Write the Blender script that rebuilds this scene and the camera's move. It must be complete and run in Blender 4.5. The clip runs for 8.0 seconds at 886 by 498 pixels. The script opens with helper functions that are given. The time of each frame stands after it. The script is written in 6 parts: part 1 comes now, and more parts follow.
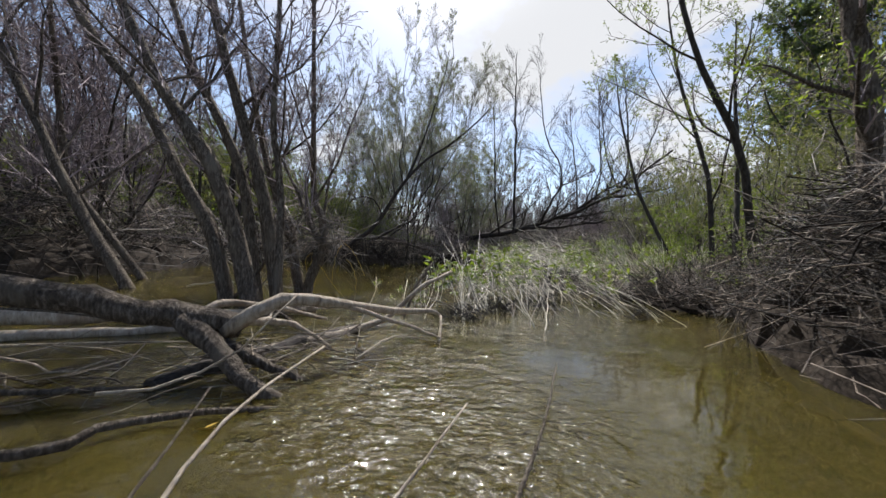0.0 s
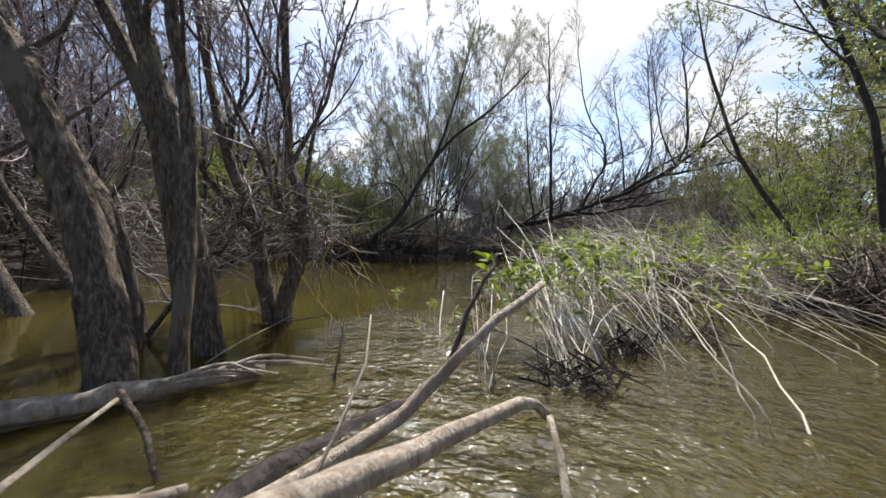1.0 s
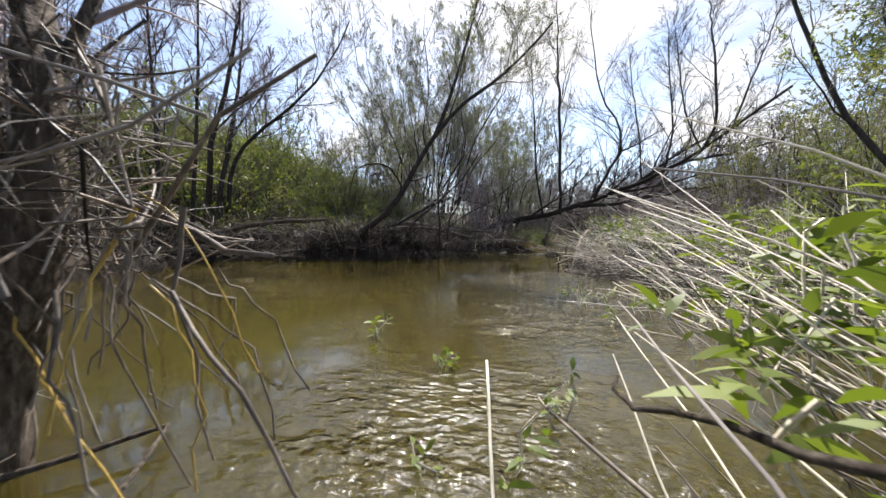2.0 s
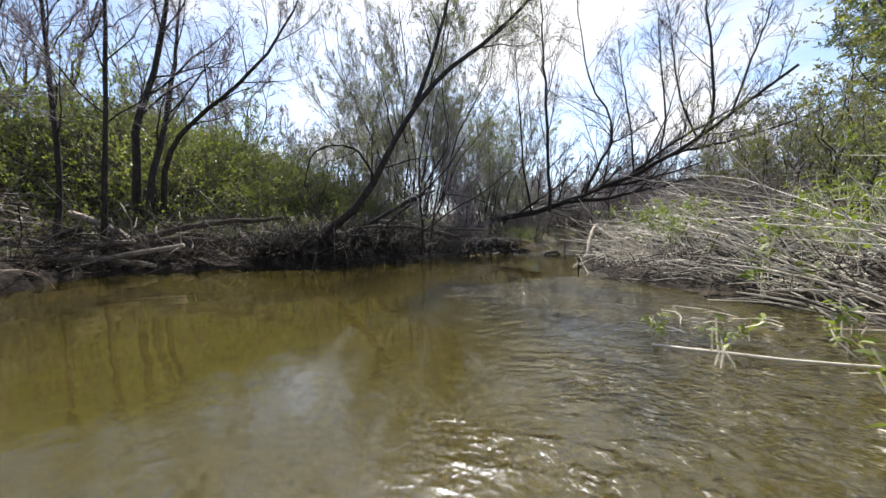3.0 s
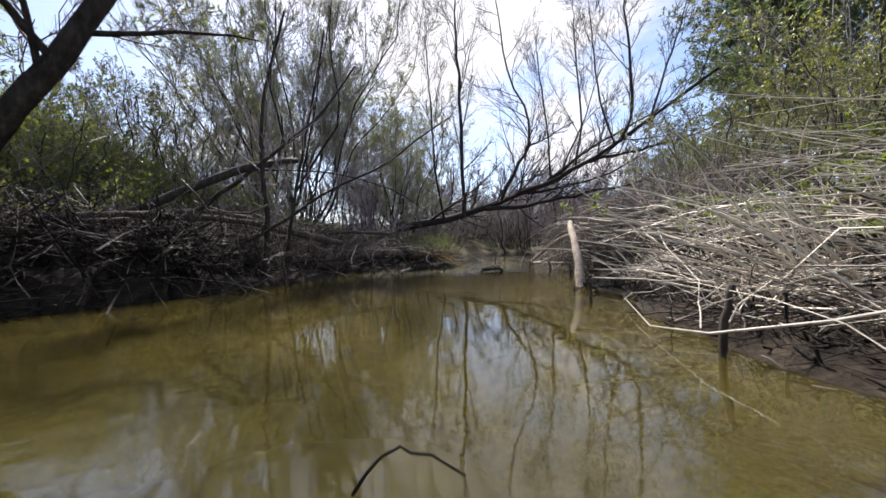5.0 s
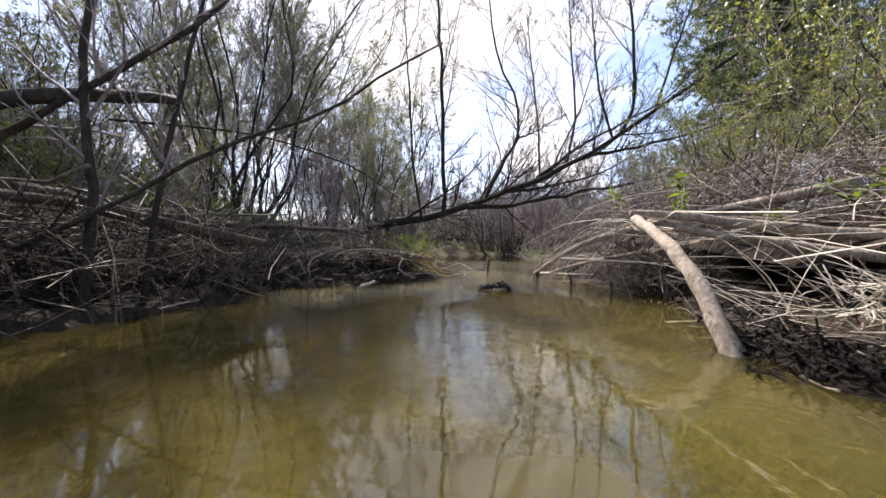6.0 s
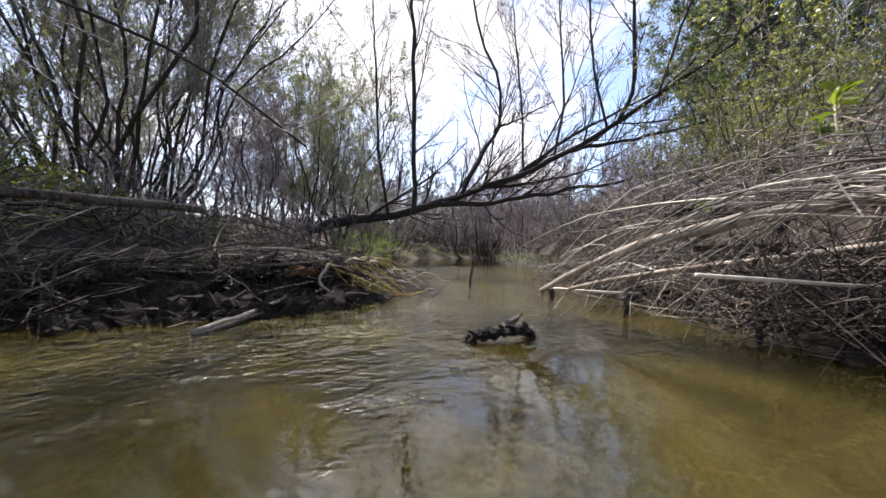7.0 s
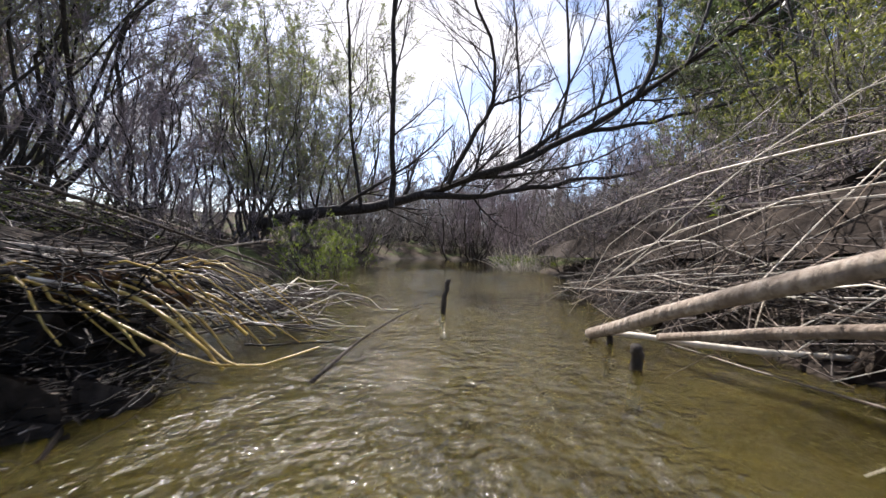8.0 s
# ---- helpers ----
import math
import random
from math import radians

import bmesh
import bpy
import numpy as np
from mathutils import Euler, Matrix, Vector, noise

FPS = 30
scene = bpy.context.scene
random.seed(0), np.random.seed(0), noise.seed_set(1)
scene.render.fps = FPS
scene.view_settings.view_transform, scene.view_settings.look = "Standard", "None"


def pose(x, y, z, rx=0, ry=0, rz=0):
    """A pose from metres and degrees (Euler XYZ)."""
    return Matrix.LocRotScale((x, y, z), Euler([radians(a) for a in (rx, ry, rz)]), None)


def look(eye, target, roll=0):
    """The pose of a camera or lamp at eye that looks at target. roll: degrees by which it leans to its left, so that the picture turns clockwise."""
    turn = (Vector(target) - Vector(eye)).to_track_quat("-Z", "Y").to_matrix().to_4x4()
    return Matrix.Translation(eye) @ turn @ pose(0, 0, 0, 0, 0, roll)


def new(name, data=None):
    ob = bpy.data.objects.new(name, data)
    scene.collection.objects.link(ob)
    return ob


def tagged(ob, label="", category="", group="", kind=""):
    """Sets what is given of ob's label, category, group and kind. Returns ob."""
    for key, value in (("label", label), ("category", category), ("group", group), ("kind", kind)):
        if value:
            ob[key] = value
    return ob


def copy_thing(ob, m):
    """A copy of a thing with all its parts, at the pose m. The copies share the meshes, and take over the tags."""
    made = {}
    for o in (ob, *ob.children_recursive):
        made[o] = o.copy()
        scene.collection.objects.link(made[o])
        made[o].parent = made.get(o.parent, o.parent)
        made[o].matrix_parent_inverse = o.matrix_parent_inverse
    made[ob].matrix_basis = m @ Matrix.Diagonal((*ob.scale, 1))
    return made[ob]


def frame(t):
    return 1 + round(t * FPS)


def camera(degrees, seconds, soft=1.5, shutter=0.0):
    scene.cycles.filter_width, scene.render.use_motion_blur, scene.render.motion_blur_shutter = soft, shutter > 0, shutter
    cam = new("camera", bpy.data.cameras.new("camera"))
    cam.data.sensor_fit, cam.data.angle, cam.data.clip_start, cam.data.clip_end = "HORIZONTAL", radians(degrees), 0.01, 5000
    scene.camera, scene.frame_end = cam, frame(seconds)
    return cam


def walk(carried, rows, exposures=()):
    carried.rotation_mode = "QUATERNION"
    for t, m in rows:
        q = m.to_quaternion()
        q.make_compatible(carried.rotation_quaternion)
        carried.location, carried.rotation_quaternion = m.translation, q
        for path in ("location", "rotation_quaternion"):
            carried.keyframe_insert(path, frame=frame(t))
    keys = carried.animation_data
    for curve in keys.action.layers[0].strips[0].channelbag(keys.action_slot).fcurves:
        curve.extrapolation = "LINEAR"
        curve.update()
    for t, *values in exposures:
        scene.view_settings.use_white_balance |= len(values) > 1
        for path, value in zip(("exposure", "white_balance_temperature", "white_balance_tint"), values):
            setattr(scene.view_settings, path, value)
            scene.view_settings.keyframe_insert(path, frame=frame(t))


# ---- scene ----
cam = camera(105.6, 8.0, 1.5, 0.1)
PATH = [
    (0, (0.163, 4.774, 0.548), (0.01, 6.768, 0.546), 2.8),
    (0.5, (0.035, 5.471, 0.54), (-0.234, 7.453, 0.516), 1.6),
    (1, (-0.133, 6.163, 0.524), (-0.451, 8.137, 0.475), 0.7),
    (1.5, (-0.304, 6.874, 0.504), (-0.634, 8.845, 0.435), 0.3),
    (1.7, (-0.381, 7.172, 0.492), (-0.705, 9.144, 0.419), 0.3),
    (2.8, (-0.56, 8.474, 0.442), (-0.831, 10.454, 0.373), -1.2),
    (3, (-0.632, 8.783, 0.426), (-0.859, 10.769, 0.362), -1.4),
    (3.5, (-0.798, 9.535, 0.392), (-0.846, 11.534, 0.344), -1.8),
    (4, (-0.839, 10.318, 0.36), (-0.69, 12.312, 0.337), -1.9),
    (4.5, (-0.764, 11.088, 0.343), (-0.499, 13.07, 0.334), -1.3),
    (4.7, (-0.662, 11.403, 0.328), (-0.374, 13.382, 0.329), -1.4),
    (5.8, (-0.373, 13.122, 0.426), (0.061, 15.074, 0.416), 0.0),
    (6, (-0.319, 13.485, 0.407), (0.145, 15.43, 0.406), -0.0),
    (6.5, (-0.118, 14.363, 0.39), (0.435, 16.285, 0.401), 0.2),
    (7, (0.234, 15.256, 0.39), (0.854, 17.158, 0.408), 0.8),
    (7.5, (0.649, 16.089, 0.379), (1.304, 17.979, 0.406), 1.0),
    (8, (1.015, 16.885, 0.387), (1.694, 18.766, 0.408), 1.7),
]
EXPOSURES = [(0, 0.73, 6380, 11), (0.5, 0.82, 6430, 11), (1, 0.98, 6530, 11), (1.5, 1.13, 6580, 12), (3, 1.21, 6430, 11), (3.5, 1.26, 6330, 11), (4, 1.09, 6230, 11), (4.5, 1.07, 6280, 13), (6, 1.52, 6680, 17), (6.5, 1.56, 6680, 17), (7, 1.5, 6480, 17), (7.5, 1.35, 6380, 17), (8, 1.35, 6380, 17)]
walk(cam, [(t, look(eye, target, roll)) for t, eye, target, roll in PATH], EXPOSURES)

# ---- world, sun ----
SUN_AZ, SUN_EL = radians(-8), radians(52)
world = bpy.data.worlds.new("sky")
scene.world = world
world.use_nodes = True
wn, wl = world.node_tree.nodes, world.node_tree.links
wn.clear()
w_out = wn.new("ShaderNodeOutputWorld")
w_sky = wn.new("ShaderNodeTexSky")
w_sky.sky_type, w_sky.sun_disc = "NISHITA", False
w_sky.sun_elevation, w_sky.sun_rotation = SUN_EL, SUN_AZ
w_blue = wn.new("ShaderNodeBackground")
w_blue.inputs["Strength"].default_value = 0.1
w_white = wn.new("ShaderNodeBackground")
w_white.inputs["Color"].default_value = (0.975, 0.985, 1.0, 1)
w_white.inputs["Strength"].default_value = 1.6
w_co = wn.new("ShaderNodeTexCoord")
w_map = wn.new("ShaderNodeMapping")
w_map.inputs["Location"].default_value = (0.35, 0.1, 0.2)
w_map.inputs["Scale"].default_value = (1.0, 1.0, 1.9)
w_noise = wn.new("ShaderNodeTexNoise")
w_noise.inputs["Scale"].default_value = 2.3
w_noise.inputs["Detail"].default_value = 7
w_noise.inputs["Roughness"].default_value = 0.55
w_ramp = wn.new("ShaderNodeValToRGB")
w_ramp.color_ramp.elements[0].position, w_ramp.color_ramp.elements[1].position = 0.51, 0.63
w_mix = wn.new("ShaderNodeMixShader")
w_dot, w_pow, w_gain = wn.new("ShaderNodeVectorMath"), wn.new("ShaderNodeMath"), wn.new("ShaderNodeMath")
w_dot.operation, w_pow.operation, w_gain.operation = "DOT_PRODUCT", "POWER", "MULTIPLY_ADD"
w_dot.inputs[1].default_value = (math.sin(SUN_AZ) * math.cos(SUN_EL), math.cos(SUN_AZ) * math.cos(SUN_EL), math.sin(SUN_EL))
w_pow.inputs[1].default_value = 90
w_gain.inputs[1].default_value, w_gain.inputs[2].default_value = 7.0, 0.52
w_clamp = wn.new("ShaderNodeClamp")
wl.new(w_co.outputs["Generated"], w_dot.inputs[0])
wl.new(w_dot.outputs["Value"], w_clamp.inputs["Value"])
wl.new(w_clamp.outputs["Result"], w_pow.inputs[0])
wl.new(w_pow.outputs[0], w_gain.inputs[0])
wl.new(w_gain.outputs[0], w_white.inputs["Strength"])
wl.new(w_co.outputs["Generated"], w_map.inputs["Vector"])
wl.new(w_map.outputs["Vector"], w_noise.inputs["Vector"])
# a bank of cumulus stands over the far end of the stream
w_bank, w_near, w_sum = wn.new("ShaderNodeVectorMath"), wn.new("ShaderNodeMapRange"), wn.new("ShaderNodeMath")
w_bank.operation, w_sum.operation = "DOT_PRODUCT", "ADD"
w_bank.inputs[1].default_value = (0.34, 0.78, 0.52)
w_near.interpolation_type = "SMOOTHSTEP"
w_near.inputs["From Min"].default_value, w_near.inputs["From Max"].default_value = 0.86, 0.99
w_near.inputs["To Min"].default_value, w_near.inputs["To Max"].default_value = -0.03, 0.10
wl.new(w_co.outputs["Generated"], w_bank.inputs[0])
wl.new(w_bank.outputs["Value"], w_near.inputs["Value"])
wl.new(w_noise.outputs["Fac"], w_sum.inputs[0])
wl.new(w_near.outputs["Result"], w_sum.inputs[1])
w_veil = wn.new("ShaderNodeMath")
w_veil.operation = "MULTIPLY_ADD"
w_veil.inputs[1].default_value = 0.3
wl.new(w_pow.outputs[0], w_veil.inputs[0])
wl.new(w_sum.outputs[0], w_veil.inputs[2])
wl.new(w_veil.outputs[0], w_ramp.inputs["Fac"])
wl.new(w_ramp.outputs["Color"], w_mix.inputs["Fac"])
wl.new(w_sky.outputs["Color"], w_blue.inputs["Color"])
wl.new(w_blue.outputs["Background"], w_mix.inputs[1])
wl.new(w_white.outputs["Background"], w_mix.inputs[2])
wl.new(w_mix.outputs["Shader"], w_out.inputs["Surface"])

sun = new("sun", bpy.data.lights.new("sun", "SUN"))
sun.data.energy, sun.data.angle, sun.data.color = 5.0, radians(0.6), (1.0, 0.965, 0.91)
sun_dir = Vector((math.sin(SUN_AZ) * math.cos(SUN_EL), math.cos(SUN_AZ) * math.cos(SUN_EL), math.sin(SUN_EL)))
sun.rotation_euler = sun_dir.to_track_quat("Z", "Y").to_euler()


# ---- materials ----
def shader(name):
    m = bpy.data.materials.new(name)
    m.use_nodes = True
    n = m.node_tree.nodes
    return m, n, m.node_tree.links, n["Principled BSDF"]


def ramp(n, l, source, stops):
    r = n.new("ShaderNodeValToRGB")
    while len(r.color_ramp.elements) < len(stops):
        r.color_ramp.elements.new(0.5)
    for e, (p, c) in zip(r.color_ramp.elements, stops):
        e.position, e.color = p, (*c, 1)
    l.new(source, r.inputs["Fac"])
    return r.outputs["Color"]


def noise_node(n, l, scale, stretch=(1, 1, 1), detail=5, rough=0.6, space="Object"):
    co, mp, ns = n.new("ShaderNodeTexCoord"), n.new("ShaderNodeMapping"), n.new("ShaderNodeTexNoise")
    mp.inputs["Scale"].default_value = stretch
    ns.inputs["Scale"].default_value, ns.inputs["Detail"].default_value, ns.inputs["Roughness"].default_value = scale, detail, rough
    l.new(co.outputs[space], mp.inputs["Vector"])
    l.new(mp.outputs["Vector"], ns.inputs["Vector"])
    return ns.outputs["Fac"]


def blend(n, l, kind, fac, a, b):
    mx = n.new("ShaderNodeMix")
    mx.data_type, mx.blend_type = "RGBA", kind
    for sock, v in ((mx.inputs[0], fac), (mx.inputs[6], a), (mx.inputs[7], b)):
        if isinstance(v, (int, float)):
            sock.default_value = v
        elif isinstance(v, tuple):
            sock.default_value = (*v, 1)
        else:
            l.new(v, sock)
    return mx.outputs[2]


def wood_material(name, dark, mid, light, scale=30, stretch=(1, 1, 0.25), bump=0.6, rough=0.85, island=0.35, patches=None, relief=0.012, spec=0.12):
    """Bark or dead wood: grain along the stem, lichen or bleach patches, a shade of its own for each piece."""
    m, n, l, p = shader(name)
    grain = noise_node(n, l, scale, stretch, 8, 0.65)
    col = ramp(n, l, grain, ((0.25, dark), (0.5, mid), (0.78, light)))
    if patches:
        big = noise_node(n, l, 5.5, (1, 1, 0.6), 4, 0.6)
        k = ramp(n, l, big, ((0.52, (0, 0, 0)), (0.66, (1, 1, 1))))
        col = blend(n, l, "MIX", k, col, patches)
    geo = n.new("ShaderNodeNewGeometry")
    vary = ramp(n, l, geo.outputs["Random Per Island"], ((0.0, (1 - island,) * 3), (0.55, (1 - island * 0.35,) * 3), (1.0, (1 + island, 1 + island * 0.95, 1 + island * 0.85))))
    col = blend(n, l, "MULTIPLY", 1.0, col, vary)
    l.new(col, p.inputs["Base Color"])
    p.inputs["Roughness"].default_value = rough
    p.inputs["Specular IOR Level"].default_value = spec
    b = n.new("ShaderNodeBump")
    b.inputs["Strength"].default_value, b.inputs["Distance"].default_value = bump, relief
    l.new(grain, b.inputs["Height"])
    l.new(b.outputs["Normal"], p.inputs["Normal"])
    return m


def leaf_material(name, a, b, c, glow=0.45, rough=0.45, shine=(1.5, 1.6, 0.7)):
    """Thin leaves that let light through, each with its own shade."""
    m, n, l, p = shader(name)
    geo = n.new("ShaderNodeNewGeometry")
    col = ramp(n, l, geo.outputs["Random Per Island"], ((0.0, a), (0.55, b), (1.0, c)))
    big = noise_node(n, l, 1.4, (1, 1, 1), 3, 0.5)
    col = blend(n, l, "MULTIPLY", 0.7, col, ramp(n, l, big, ((0.3, (0.6, 0.65, 0.6)), (0.7, (1.25, 1.2, 1.0)))))
    l.new(col, p.inputs["Base Color"])
    p.inputs["Roughness"].default_value = rough
    tr = n.new("ShaderNodeBsdfTranslucent")
    l.new(blend(n, l, "MULTIPLY", 1.0, col, shine), tr.inputs["Color"])
    mx = n.new("ShaderNodeMixShader")
    mx.inputs[0].default_value = glow
    l.new(p.outputs["BSDF"], mx.inputs[1])
    l.new(tr.outputs["BSDF"], mx.inputs[2])
    l.new(mx.outputs["Shader"], n["Material Output"].inputs["Surface"])
    return m


BARK = wood_material("willow_bark", (0.012, 0.009, 0.007), (0.095, 0.076, 0.060), (0.33, 0.28, 0.23), 75, (1, 1, 0.22), 1.0, 0.9, 0.25, (0.15, 0.126, 0.10), 0.03)
BARK_BLACK = wood_material("dark_wet_trunk", (0.014, 0.012, 0.011), (0.042, 0.036, 0.033), (0.10, 0.088, 0.08), 26, (1, 1, 0.3), 0.9, 0.8, 0.2, None, 0.03)
BARK_DARK = wood_material("wet_dark_bark", (0.018, 0.015, 0.012), (0.05, 0.042, 0.034), (0.11, 0.095, 0.08), 26, (1, 1, 0.3), 0.8, 0.8, 0.25)
TWIG = wood_material("bare_twig", (0.15, 0.118, 0.124), (0.28, 0.232, 0.242), (0.40, 0.35, 0.36), 20, (1, 1, 0.5), 0.2, 0.7, 0.5)
TWIG_GREY = wood_material("grey_twig", (0.14, 0.12, 0.112), (0.27, 0.242, 0.222), (0.40, 0.365, 0.335), 20, (1, 1, 0.5), 0.2, 0.7, 0.5)
DEADWOOD = wood_material("bleached_driftwood", (0.12, 0.09, 0.066), (0.36, 0.30, 0.235), (0.56, 0.50, 0.415), 46, (1, 1, 0.3), 1.0, 0.8, 0.3, (0.21, 0.165, 0.125), 0.02)
STICKS = wood_material("brush_stick", (0.04, 0.031, 0.025), (0.135, 0.107, 0.085), (0.40, 0.34, 0.28), 16, (1, 1, 0.4), 0.3, 0.55, 0.9, spec=0.25)
STRAW = wood_material("dead_reed_stalk", (0.40, 0.335, 0.24), (0.64, 0.575, 0.46), (0.80, 0.745, 0.63), 22, (1, 1, 0.3), 0.25, 0.5, 0.4, spec=0.35)
YELLOW_REED = wood_material("wet_yellow_reed", (0.24, 0.14, 0.025), (0.48, 0.315, 0.06), (0.60, 0.47, 0.14), 18, (1, 1, 0.4), 0.2, 0.4, 0.6, spec=0.4)
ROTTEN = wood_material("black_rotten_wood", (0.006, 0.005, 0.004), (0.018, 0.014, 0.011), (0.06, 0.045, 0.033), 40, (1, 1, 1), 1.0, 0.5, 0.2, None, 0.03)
LEAF_SAGE = leaf_material("willow_leaf", (0.13, 0.15, 0.075), (0.20, 0.225, 0.11), (0.29, 0.315, 0.16), 0.5, 0.5, (1.2, 1.25, 0.8))
LEAF_FRESH = leaf_material("fresh_leaf", (0.085, 0.115, 0.026), (0.15, 0.185, 0.042), (0.245, 0.28, 0.08), 0.5, 0.6, (1.3, 1.4, 0.65))
LEAF_OLIVE = leaf_material("olive_green_leaf", (0.085, 0.092, 0.036), (0.148, 0.152, 0.06), (0.225, 0.222, 0.098), 0.42)
LEAF_PINE = leaf_material("dark_evergreen_leaf", (0.05, 0.07, 0.036), (0.082, 0.108, 0.054), (0.13, 0.16, 0.08), 0.35, 0.6, (1.1, 1.15, 0.7))


def ground_material():
    m, n, l, p = shader("bank_soil")
    fine = noise_node(n, l, 9, (1, 1, 1), 9, 0.7)
    big = noise_node(n, l, 0.7, (1, 1, 1), 4, 0.6)
    litter = ramp(n, l, fine, ((0.3, (0.014, 0.010, 0.007)), (0.5, (0.042, 0.031, 0.022)), (0.72, (0.11, 0.085, 0.06))))
    moss = ramp(n, l, fine, ((0.3, (0.02, 0.026, 0.01)), (0.7, (0.07, 0.085, 0.026))))
    col = blend(n, l, "MIX", ramp(n, l, big, ((0.48, (0, 0, 0)), (0.6, (1, 1, 1)))), litter, moss)
    co, sep = n.new("ShaderNodeTexCoord"), n.new("ShaderNodeSeparateXYZ")
    l.new(co.outputs["Object"], sep.inputs["Vector"])
    wet = n.new("ShaderNodeMapRange")
    wet.inputs["From Min"].default_value, wet.inputs["From Max"].default_value = 0.03, 0.22
    l.new(sep.outputs["Z"], wet.inputs["Value"])
    mud = ramp(n, l, fine, ((0.35, (0.014, 0.011, 0.008)), (0.5, (0.035, 0.027, 0.019)), (0.68, (0.085, 0.066, 0.045))))
    col = blend(n, l, "MIX", wet.outputs["Result"], mud, col)
    bed = ramp(n, l, fine, ((0.32, (0.07, 0.05, 0.026)), (0.5, (0.17, 0.125, 0.07)), (0.7, (0.27, 0.205, 0.12))))
    deep = n.new("ShaderNodeMapRange")
    deep.inputs["From Min"].default_value, deep.inputs["From Max"].default_value = -0.03, -0.10
    l.new(sep.outputs["Z"], deep.inputs["Value"])
    col = blend(n, l, "MIX", deep.outputs["Result"], col, bed)
    l.new(col, p.inputs["Base Color"])
    rr = n.new("ShaderNodeMapRange")
    rr.inputs["To Min"].default_value, rr.inputs["To Max"].default_value = 0.7, 0.95
    l.new(wet.outputs["Result"], rr.inputs["Value"])
    l.new(rr.outputs["Result"], p.inputs["Roughness"])
    p.inputs["Specular IOR Level"].default_value = 0.06
    b = n.new("ShaderNodeBump")
    b.inputs["Strength"].default_value, b.inputs["Distance"].default_value = 1.0, 0.05
    l.new(fine, b.inputs["Height"])
    l.new(b.outputs["Normal"], p.inputs["Normal"])
    return m


